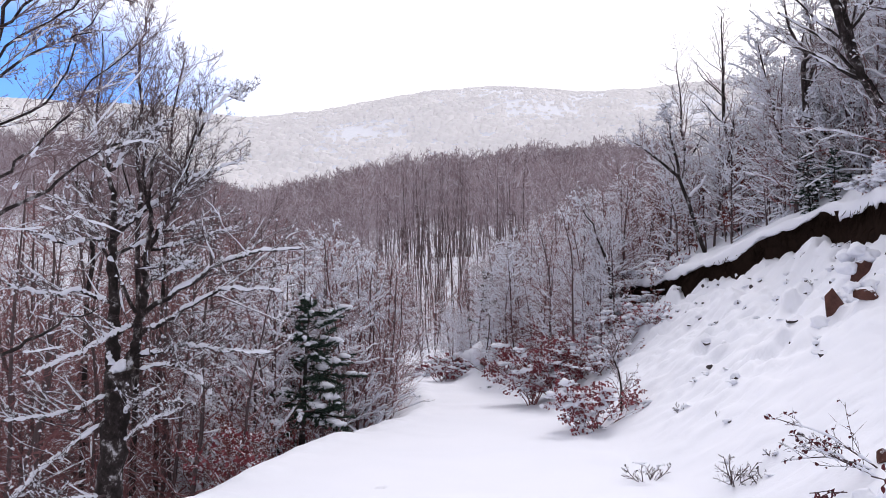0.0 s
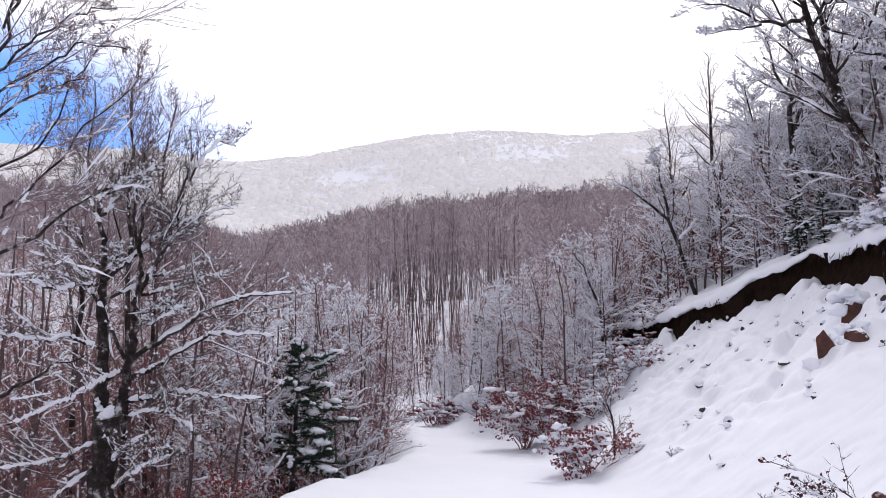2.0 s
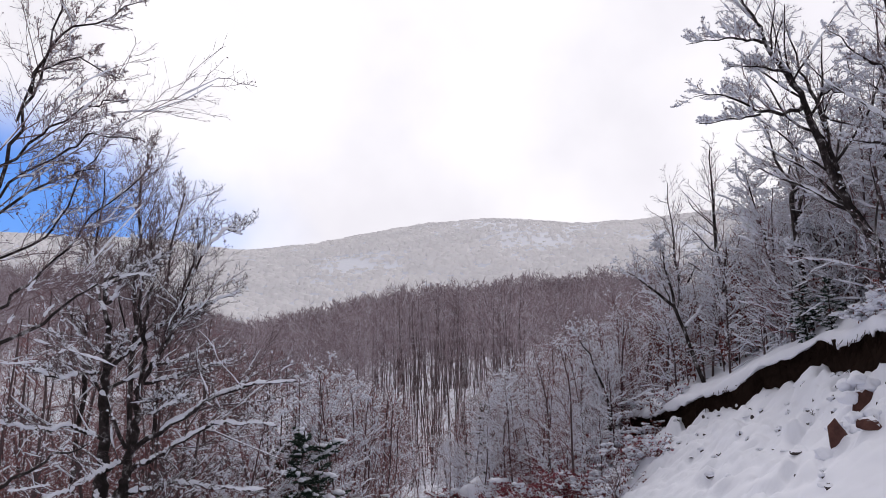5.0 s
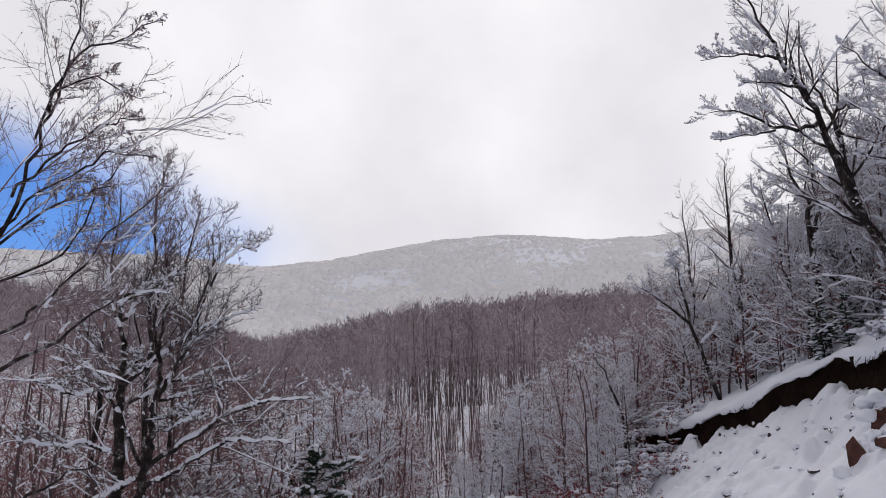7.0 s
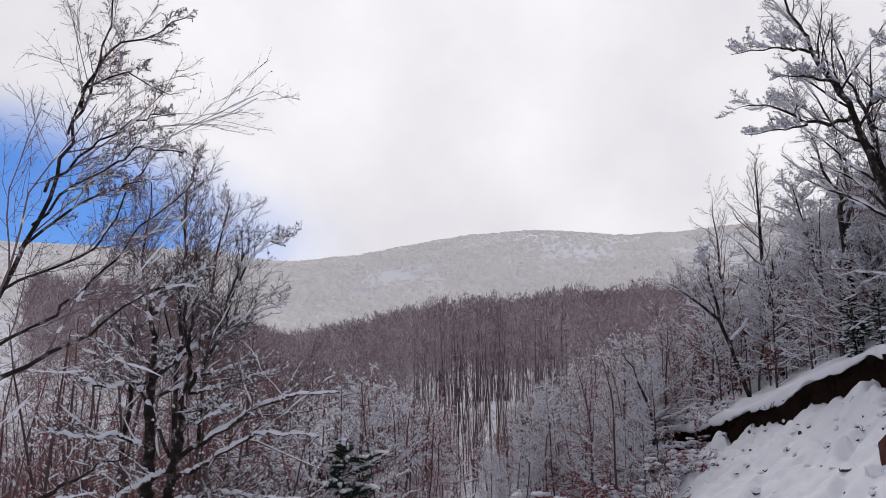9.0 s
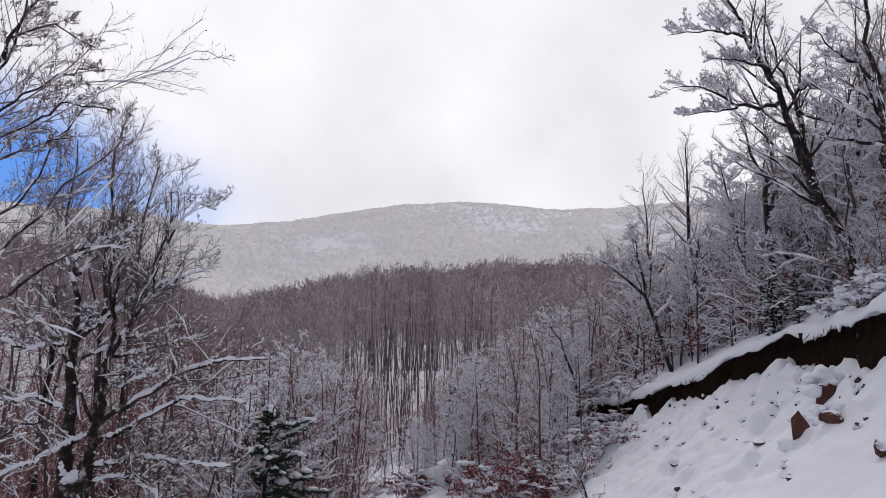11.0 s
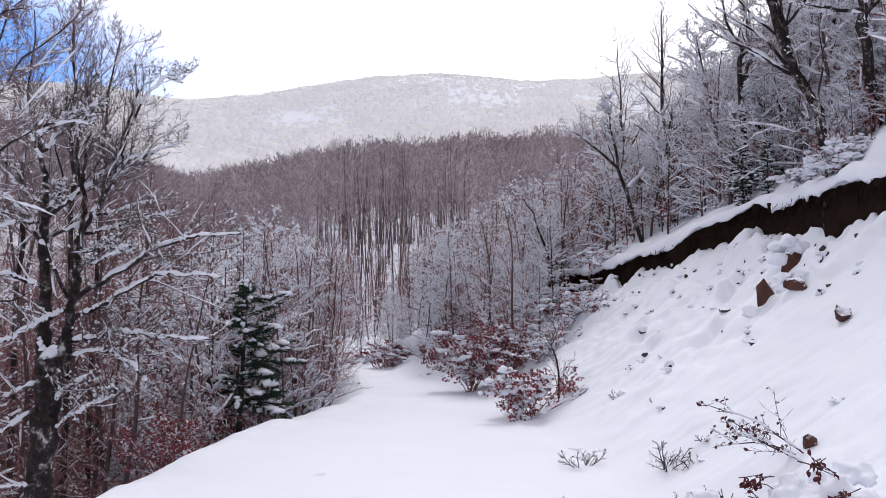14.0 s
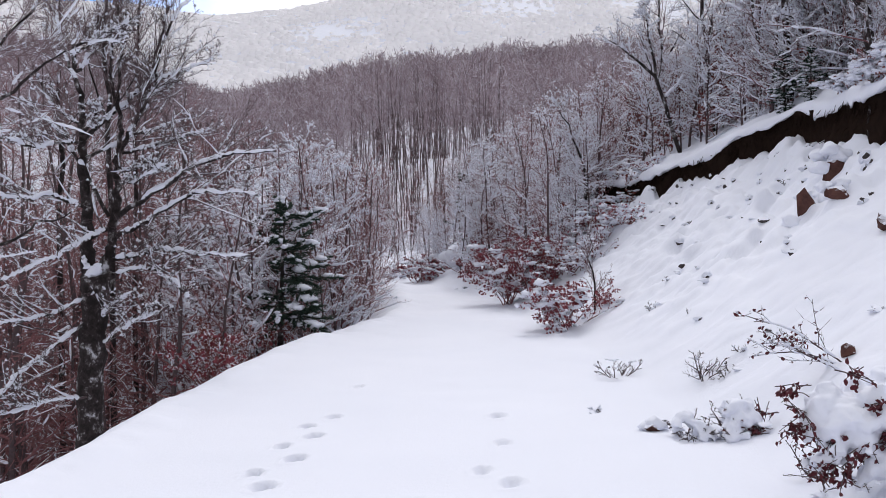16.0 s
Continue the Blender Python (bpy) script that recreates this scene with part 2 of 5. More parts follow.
def ground_z(x, y, above=None):
    """Height of the snow. above: which side of the cut face counts, for points right on it."""
    x, y = np.asarray(x, float), np.asarray(y, float)
    xl, xr, xf, hf = road_left(y), road_right(y), bank_foot(y), face_height(y)
    xl = xl + 0.25 + 0.07 * value_noise(y / 1.1, 2, 6) + 0.03 * value_noise(y / 0.4, 5, 6)
    dl, dr = np.maximum(xl - x, 0), np.maximum(x - xr, 0)
    drop = -9 * (1 - np.exp(-0.7 * np.maximum(dl - 0.15 * (1 - np.exp(-dl / 0.15)), 0) / 9))
    df = np.maximum(x - xf, 0)
    steep = np.interp(y, [12, 16, 20, 26, 33, 40], [0.67, 0.63, 0.62, 0.60, 0.22, 0.12])
    rise = steep * (np.minimum(dr, xf - xr) - 0.3 * (1 - np.exp(-dr / 0.3)))
    top = (x > xf) if above is None else above
    rise = rise + np.where(top, hf, 0) + (40 * (1 - np.exp(-0.52 * df / 40)) + np.interp(y, [12, 17], [1.35, 0.5]) * (1 - np.exp(-df / 1.2))) * np.interp(y, [20, 26, 34, 45], [1, 0.85, 0.4, 0.25])
    rubble = smooth(0.15, 0.9, dr) * (0.25 + 0.75 * smooth(3.2, 0.8, np.abs(x - xf + 1.0)) * smooth(9.5, 12.5, y))
    lumps = np.maximum(fractal(x, y, 0.6, 9), -0.25) * 0.17 + np.sqrt(np.maximum(value_noise(x / 0.27, y / 0.27, 4) - 0.15, 0)) * 0.15 + np.maximum(value_noise(x / 0.13, y / 0.15, 14) - 0.3, 0) * 0.12
    heap = 0.16 * np.exp(-((x - xf + 0.30) / 0.50) ** 2) * (x < xf) * smooth(9, 12, y) * smooth(24, 19, y) * (0.8 + 0.7 * fractal(x, y, 0.9, 21))
    near = drop + rise + np.maximum(heap, 0) * np.where(top, 0, 1) + 0.03 * fractal(x, y, 1.6, 3) + 1.05 * rubble * lumps * np.where(top, 0.12, 1.0) + 0.04 * np.exp(-((x - xl - 0.1) / 0.22) ** 2) * (1 + fractal(x, y, 0.6, 4)) + smooth(0.1, 0.8, dl) * 0.10 * fractal(x, y, 0.7, 2)
    az, r = np.degrees(np.arctan2(x, np.maximum(y, 1e-3))), np.hypot(x, y)
    crest = np.interp(az, [-60, -30, -22, -16, -12, -9.3, -6.2, -3.5, -0.8, 2.2, 5.9, 10, 20, 60], [9.5, 9.2, 8.9, 7.2, 5.9, 6.6, 7.4, 8.1, 8.6, 8.6, 9.0, 8.9, 9.2, 9])
    zc = 1.6 + RIDGE_R * np.tan(np.radians(crest))
    u = np.clip((r - 34) / (RIDGE_R - 34), 0, 1)
    far = zc * u ** 1.35 - 30 * smooth(RIDGE_R, RIDGE_R + 150, r) + 2.5 * fractal(x, y, 45, 5) * smooth(60, 120, r)
    peak = np.interp(az, [-60, -30, -12.6, -7.9, -0.8, 4.3, 13.6, 60], [12, 12.6, 12.6, 13.1, 14.2, 14.5, 14.2, 14])
    zm = MOUNT_R * np.tan(np.radians(peak)) + 5 * fractal(x, y, 120, 8)
    far = far + (zm - far) * smooth(RIDGE_R + 130, MOUNT_R, r)
    behind = smooth(5, 40, -y)
    w = np.maximum(smooth(36, 75, r), 0) * (1 - behind)
    return near * (1 - w) + far * w


def on_ground(az, el):
    """Where the line of sight with this heading and elevation meets the snow."""
    d = aim(az, el) - EYE
    r = np.arange(2.0, 70, 0.01)
    hit = np.nonzero(EYE.z + d.z * r <= ground_z(d.x * r, d.y * r))[0]
    k = r[hit[0]] if len(hit) else 30.0
    return Vector((d.x * k, d.y * k, float(ground_z(d.x * k, d.y * k))))


def build_ground():
    out = np.array([0, .06, .14, .25, .4, .6, .9, 1.2, 1.6, 2.1, 2.7, 3.5, 4.5, 6, 8, 11, 15, 20, 27, 36, 48, 64, 85, 112, 148, 195, 257, 340, 430, 540, 680, 850, 1100, 1500])
    ys = np.concatenate([-np.array([1500, 900, 500, 250, 120, 60, 30, 15, 8, 4]), np.arange(-2, 4, 0.5), np.arange(4, 9.6, 0.025), np.arange(9.6, 10, 0.06), np.arange(10, 24, 0.07), np.arange(24, 28, 0.12), np.arange(28, 32, 0.25),
                         np.arange(32, 60, 0.8), np.arange(60, 280, 5), np.arange(280, 900, 20), [950, 1100, 1500, 2500, 4000]])
    cols = []
    prints = []
    for az, el in PRINTS:
        q = on_ground(az, el)
        prints.append((q.x, q.y, 0.12 if az < -6 else 0.06))
    for y in ys:
        xl, xr, xf = (float(f(y)) for f in (road_left, road_right, bank_foot))
        k = max(1.0, y / 500)
        x = np.concatenate([xl - out[::-1] * k, np.linspace(xl, xr, 130)[1:], np.linspace(xr, xf, 92)[1:], [xf + 0.02], xf + 0.02 + out[1:] * k])
        up = np.concatenate([np.zeros(len(out) + 129 + 91, bool), np.ones(len(out), bool)])
        z = ground_z(x, np.full(len(x), y), up)
        if 4 < y < 11:
            for px, py, deep in prints:
                d = np.hypot((x - px) / (0.05 + 0.01 * math.sin(9 * py)), (y - py - 0.25 * (x - px)) / 0.09)
                z = z - deep * np.exp(-d ** 5) + 0.012 * np.exp(-((d - 1.35) / 0.3) ** 2)
        cols.append(np.stack([x, np.full(len(x), y), z], 1))
    n = len(cols[0])
    verts = np.concatenate(cols)
    faces = [(j * n + i, j * n + i + 1, (j + 1) * n + i + 1, (j + 1) * n + i) for j in range(len(ys) - 1) for i in range(n - 1)]
    g = new("ground", mesh_of("ground", verts, faces, M_SNOW))
    return tagged(g, "snow-covered forest road, banks and slopes with a few footprints", "ground", kind="structure")


build_ground()


# ---- trees: limbs grown step by step, skinned with tubes, snow lying along them ----
class Skin:
    """Collects tubes and lumps into one mesh."""

    def __init__(self):
        self.v, self.f = [], []

    def tube(self, pts, radii, sides, lift=0.0, flat=1.0, tip=True):
        base = len(self.v)
        m = len(pts)
        for i in range(m):
            d = (pts[min(i + 1, m - 1)] - pts[max(i - 1, 0)]).normalized()
            a = d.cross(Vector((0.31, 0.17, 0.93))).normalized()
            b = a.cross(d)
            c = pts[i] + Vector((0, 0, lift * radii[i]))
            for k in range(sides):
                w = 2 * math.pi * k / sides
                self.v.append(c + a * (radii[i] * math.cos(w)) + b * (radii[i] * flat * math.sin(w)))
        for i in range(m - 1):
            for k in range(sides):
                p, q = base + i * sides + k, base + i * sides + (k + 1) % sides
                self.f.append((p, q, q + sides, p + sides))
        if tip:
            e = base + (m - 1) * sides
            self.f.append(tuple(range(e, e + sides)))

    def spike(self, p, q, r, sides=3):
        d = (q - p).normalized()
        a = d.orthogonal().normalized()
        b = a.cross(d)
        base = len(self.v)
        for k in range(sides):
            w = 2 * math.pi * k / sides
            self.v.append(p + a * (r * math.cos(w)) + b * (r * math.sin(w)))
        self.v.append(q)
        for k in range(sides):
            self.f.append((base + k, base + (k + 1) % sides, base + sides))

    def fleck(self, p, d, r):
        """A short clot of snow lying along d."""
        a = d.cross(Vector((0, 0, 1)))
        a = a.normalized() * r if a.length > 1e-6 else Vector((r, 0, 0))
        base = len(self.v)
        self.v += [p, p + d * 0.5 + a, p + d * 0.45 + Vector((0, 0, r * 1.5)), p + d * 0.5 - a, p + d]
        o = base
        self.f += [(o, o + 1, o + 2), (o, o + 2, o + 3), (o, o + 3, o + 1), (o + 4, o + 2, o + 1), (o + 4, o + 3, o + 2), (o + 4, o + 1, o + 3)]

    def leaf(self, p, d, size, rng, wide=0.6):
        """A leaf folded along its midrib."""
        d = d.normalized()
        s = d.cross(Vector((rng.uniform(-1, 1), rng.uniform(-1, 1), rng.uniform(-0.3, 1)))).normalized()
        n = s.cross(d) * (0.22 * size)
        base = len(self.v)
        s = s * (size * wide / 2)
        self.v += [p, p + d * (0.3 * size) + s + n, p + d * (0.72 * size) + s * 0.8 + n, p + d * size - n * 0.5,
                   p + d * (0.72 * size) - s * 0.8 + n, p + d * (0.3 * size) - s + n, p + d * (0.5 * size)]
        o = base
        self.f += [(o, o + 1, o + 6), (o + 1, o + 2, o + 6), (o + 2, o + 3, o + 6), (o, o + 6, o + 5), (o + 6, o + 4, o + 5), (o + 6, o + 3, o + 4)]

    def lump(self, p, rx, ry, rz, rng, rough=0.25, level=1):
        v, f = ICO[level]
        base = len(self.v)
        off = Vector((rng.uniform(0, 99), rng.uniform(0, 99), rng.uniform(0, 99)))
        for u in v:
            k = 1 + rough * noise.noise(u * 1.4 + off)
            self.v.append(p + Vector((u.x * rx * k, u.y * ry * k, u.z * rz * k)))
        self.f += [tuple(base + i for i in t) for t in f]

    def dome(self, p, w, h, rng):
        """A rounded crown, open below."""
        base = len(self.v)
        for z, k in ((-1.2, 1.05), (0.5, 0.9)):
            for i in range(6):
                a = i * math.pi / 3
                s = k * rng.uniform(0.7, 1.2)
                self.v.append(p + Vector((math.cos(a) * w * s, math.sin(a) * w * s, h * (z + rng.uniform(-0.1, 0.15)) - (0.8 * w if z < 0 else 0))))
        self.v.append(p + Vector((0, 0, h)))
        for i in range(6):
            a, b = base + i, base + (i + 1) % 6
            self.f += [(a, b, b + 6, a + 6), (a + 6, b + 6, base + 12)]

    def mesh(self, name, material, even=True):
        return mesh_of(name, self.v, self.f, material, even)


def ico(level):
    bm = bmesh.new()
    bmesh.ops.create_icosphere(bm, subdivisions=level, radius=1)
    v = [x.co.copy() for x in bm.verts]
    f = [tuple(x.index for x in t.verts) for t in bm.faces]
    bm.free()
    return v, f


ICO = {1: ico(1), 2: ico(2), 3: ico(3)}


def polyline(rng, p, d, length, steps, wander, lift):
    pts, d = [p.copy()], d.normalized()
    for _ in range(steps):
        d = (d + Vector((rng.gauss(0, wander), rng.gauss(0, wander), rng.gauss(0, wander) + lift))).normalized()
        pts.append(pts[-1] + d * (length / steps))
    return pts


def at_length(pts, u):
    x = u * (len(pts) - 1)
    i = min(int(x), len(pts) - 2)
    return pts[i].lerp(pts[i + 1], x - i), (pts[i + 1] - pts[i]).normalized()


def side_way(rng, d, angle):
    a = d.orthogonal().normalized()
    a.rotate(Matrix.Rotation(rng.uniform(0, 2 * math.pi), 3, d))
    return d * math.cos(angle) + a * math.sin(angle)


def plan_thick(plan):
    """Plans for trees that stand farther off carry coarser twigs."""
    return 1.8 if plan[-1][0] < 3.5 else 1.0


def grow(rng, limbs, pts, r0, r1, level, plan):
    """limbs gets (level, points, radii); plan: per level (children, length, from, angle, wander, lift, steps)."""
    m = len(pts)
    radii = [r0 + (r1 - r0) * i / (m - 1) for i in range(m)]
    limbs.append((level, pts, radii))
    if level >= len(plan):
        return
    count, length, start, angle, wander, lift, steps = plan[level]
    span = sum((pts[i + 1] - pts[i]).length for i in range(m - 1))
    n = max(1, round(count * rng.uniform(0.8, 1.2)))
    for k in range(n):
        u = start + (1 - start) * (k + rng.random()) / n
        u = min(u, 0.995)
        p, d = at_length(pts, u)
        rr = (r0 + (r1 - r0) * u) * rng.uniform(0.3, 0.5)
        ln = length * span * (1.15 - 0.75 * (u - start) / (1 - start + 1e-6)) * rng.uniform(0.65, 1.25)
        w = side_way(rng, d, radians(angle) * rng.uniform(0.75, 1.25))
        if w.z < -0.25:
            w.z *= -0.5
        rr = max(rr, 0.0032 * plan_thick(plan))
        grow(rng, limbs, polyline(rng, p, w, ln, steps, wander, lift), rr, max(rr * 0.35, 0.0022), level + 1, plan)



def skin_limbs(rng, limbs, share=0.8, clot=1.0, steep=0.8, buds=0.0, fine=True, boughs=None, dust=0.55, twig_clot=None, twig_share=None):
    """Trunk, crown and the snow along it, from the limbs' lines."""
    trunk, crown, snow = Skin(), Skin(), Skin()
    for level, pts, radii in limbs:
        if level >= 3:
            for a, b, r in zip(pts, pts[1:], radii):
                crown.spike(a, b, r)
            if rng.random() < share * dust:
                u = rng.uniform(0.1, 0.6)
                i = rng.randrange(len(pts) - 1)
                p = pts[i].lerp(pts[i + 1], u)
                d = (pts[i + 1] - pts[i]).normalized()
                if abs(d.z) < steep:
                    w = rng.uniform(0.007, 0.016) * min(clot if twig_clot is None else twig_clot, 2.2)
                    snow.fleck(p, d * (w * rng.uniform(1.6, 3.6)), w)
            if rng.random() < buds:
                crown.leaf(pts[-1], pts[-1] - pts[-2] + Vector((0, 0, -0.02)), rng.uniform(0.015, 0.03), rng)
            continue
        bed = snow
        if boughs is not None and ((level == 0 and trunk.f) or (level == 1 and radii[0] > 0.016)):
            boughs.append((Skin(), Skin()))
            boughs[-1][0].tube(pts, radii, 7)
            bed = boughs[-1][1]
        else:
            (trunk if level == 0 else crown).tube(pts, radii, (9, 5, 3)[level], tip=level < 1)
        if level == 0:
            continue
        run, rad = [], []
        heavy, often = (clot, share) if level == 1 or twig_clot is None else (twig_clot, twig_share)
        for i in range(len(pts) - 1):
            d = (pts[i + 1] - pts[i]).normalized()
            if abs(d.z) < steep and rng.random() < often and (i or boughs is None or level > 1):
                if not run:
                    run, rad = [pts[i]], [radii[i]]
                run.append(pts[i + 1])
                rad.append(radii[i + 1])
            elif run:
                lay_snow(rng, bed, run, rad, level, heavy, fine)
                run, rad = [], []
        if run:
            lay_snow(rng, bed, run, rad, level, heavy, fine)
    return trunk, crown, snow


def lay_snow(rng, snow, run, rad, level, clot, fine):
    pts, rs = [], []
    for i in range(len(run) - 1):
        for u in ((0.0, 0.25, 0.5, 0.75) if fine and level == 1 else (0.0,)):
            pts.append(run[i].lerp(run[i + 1], u) + Vector((0, 0, rad[i] * 0.5)))
            rs.append(((0.85 if level == 1 else 0.9) * min(rad[i], 0.012 + 0.45 * rad[i]) + (0.006 if level == 1 else 0.0042) * clot) * (rng.choice((0.55, 0.85, 1.0, 1.1, 1.3)) * rng.uniform(0.85, 1.2) if level == 1 else rng.uniform(0.35, 1.35)))
    pts.append(run[-1] + Vector((0, 0, rad[-1] * 0.7)))
    rs.append(0.004)
    rs[0] *= 0.5
    snow.tube(pts, rs, (6 if fine else 4) if level == 1 else 3, lift=0.15, flat=0.9, tip=False)


def tree_thing(name, skins, label, category, group="", at=None, mats=None):
    """An upright thing of trunk, branches and snow under an Empty at its base."""
    root = new(name)
    root.empty_display_size = 0.3
    for pname, sk, material, *lain in skins:
        if sk.f:
            ob = part(pname, sk.mesh(pname, material), root)
            if lain and lain[0].f:
                tagged(part("snow_strip", lain[0].mesh("snow_strip", M_SNOW), ob, "strip of snow along the limb"), kind="stuff")
            if pname == "snow":
                tagged(ob, "clots of white snow", kind="stuff")
    tagged(root, label, category, group)
    if at is not None:
        root.matrix_basis = at
    return root



def broadleaf(seed, height, r, plan, lean=(0.0, 0.0), bend=0.06, trunk_steps=9, share=0.8, clot=1.0, crown=None, leaves=None, fine=True, dust=0.55):
    rng = random.Random(seed)
    pts = polyline(rng, Vector((0, 0, -0.3)), Vector((lean[0], lean[1], 1)), height, trunk_steps, bend, 0.05)
    limbs = []
    grow(rng, limbs, pts, r, 0.010, 0, plan)
    t, b, s = skin_limbs(rng, limbs, share, clot, fine=fine, dust=dust)
    got = [("trunk", t, M_POLE), ("crown", b, crown or M_TWIG), ("snow", s, M_SNOW)]
    if leaves:
        material, count, size = leaves
        sk = Skin()
        tips = [l for l in limbs if l[0] >= 2]
        for _ in range(count):
            p, d = at_length(rng.choice(tips)[1], rng.random())
            sk.leaf(p, side_way(rng, d, 1.0) + Vector((0, 0, -0.5)), size * rng.uniform(0.7, 1.3), rng)
        got.append(("foliage", sk, material))
    return got


# children, length, from, angle, wander, lift, steps
PLAN_POLE = [(40, 0.17, 0.12, 62, 0.16, 0.04, 4), (6, 0.45, 0.15, 48, 0.2, 0.02, 2), (4, 0.5, 0.2, 45, 0.2, 0.02, 1)]
PLAN_POLE_FAR = [(28, 0.18, 0.15, 62, 0.16, 0.04, 3), (5, 0.45, 0.15, 48, 0.2, 0.02, 2), (3, 0.5, 0.2, 45, 0.2, 0.02, 1)]
PLAN_BUSHY = [(26, 0.34, 0.06, 62, 0.26, 0.03, 5), (8, 0.42, 0.15, 52, 0.3, 0.0, 3), (5, 0.5, 0.15, 52, 0.35, 0.0, 2)]
PLAN_BUSHY_FAR = [(20, 0.34, 0.08, 62, 0.16, 0.03, 3), (5, 0.42, 0.15, 50, 0.2, 0.0, 2), (3, 0.5, 0.15, 48, 0.2, 0.0, 1)]
PLAN_SAPLING = [(20, 0.28, 0.08, 34, 0.10, 0.06, 3), (6, 0.42, 0.2, 40, 0.15, 0.04, 2), (4, 0.5, 0.3, 40, 0.1, 0, 1)]


def spot(az, r, dz=0.0):
    x, y = r * math.sin(radians(az)), r * math.cos(radians(az))
    return Vector((x, y, float(ground_z(x, y)) + dz))


def stand(root, p, turn, size, tilt=(0, 0)):
    return copy_thing(root, pose(p.x, p.y, p.z, tilt[0], tilt[1], turn) @ Matrix.Scale(size, 4))



def scatter(protos, count, az_range, r_range, seed, tall, size=(0.8, 1.25), keep=None, gap=0.7, tilt=3.0, ceiling=None, least=0.3):
    """Copies of the prototypes (tall metres high) on the slope; ceiling: how high above the eye's level, in degrees, the wood reaches."""
    rng = random.Random(seed)
    done = []
    tries = 0
    while len(done) < count and tries < count * 40:
        tries += 1
        az = rng.uniform(*az_range)
        r = math.sqrt(rng.uniform(r_range[0] ** 2, r_range[1] ** 2))
        x, y = r * math.sin(radians(az)), r * math.cos(radians(az))
        if keep and not keep(x, y):
            continue
        if any((x - a) ** 2 + (y - b) ** 2 < gap * gap for a, b in done):
            continue
        z = float(ground_z(x, y)) - 0.05
        k = rng.uniform(*size)
        if ceiling:
            limit = ceiling(az) * rng.uniform(0.8, 1.0)
            if r > 27 and rng.random() < 0.8 and abs(az + 0.4 + 0.35 * math.sin(0.4 * r)) < 1.35:
                limit = min(limit, rng.uniform(-0.6, 1.4))  # the open snow of the gully
            k = min(k, (1.6 + r * math.tan(radians(limit)) - z) / tall)
            if k < least:
                continue
        done.append((x, y))
        ob = copy_thing(rng.choice(protos), pose(x, y, z, rng.uniform(-tilt, tilt), rng.uniform(-tilt, tilt), rng.uniform(0, 360)))
        ob.scale = (k, k, k)
    return done


def left_top(az):
    return float(np.interp(az, [-34, -24, -19, -14, -12, -9, -5.6, -4, -2], [11.5, 11, 10.5, 9.5, 8.0, 7.0, 6.6, 5.2, 3.7]))


def right_top(az):
    return float(np.interp(az, [0.7, 2.5, 5, 7, 10.3, 12, 14.6, 18, 20.7, 24.5, 36], [3.8, 5.5, 6.9, 8.2, 10.2, 11.4, 13, 14.2, 17, 22, 30]))


def valley_side(x, y):
    return x < road_left(y) - 0.9


def bank_side(x, y):
    return x > bank_foot(y) + 0.8 and y > 6


def thicket_side(x, y):
    """The overgrown far end of the bank, beside and beyond the road's bend."""
    return x > road_right(y) + 0.6 and y > 18.0 + 2.4 * max(0, x - 2.4)


def retire(protos):
    for ob in protos:
        for o in (*ob.children_recursive, ob):
            bpy.data.objects.remove(o)


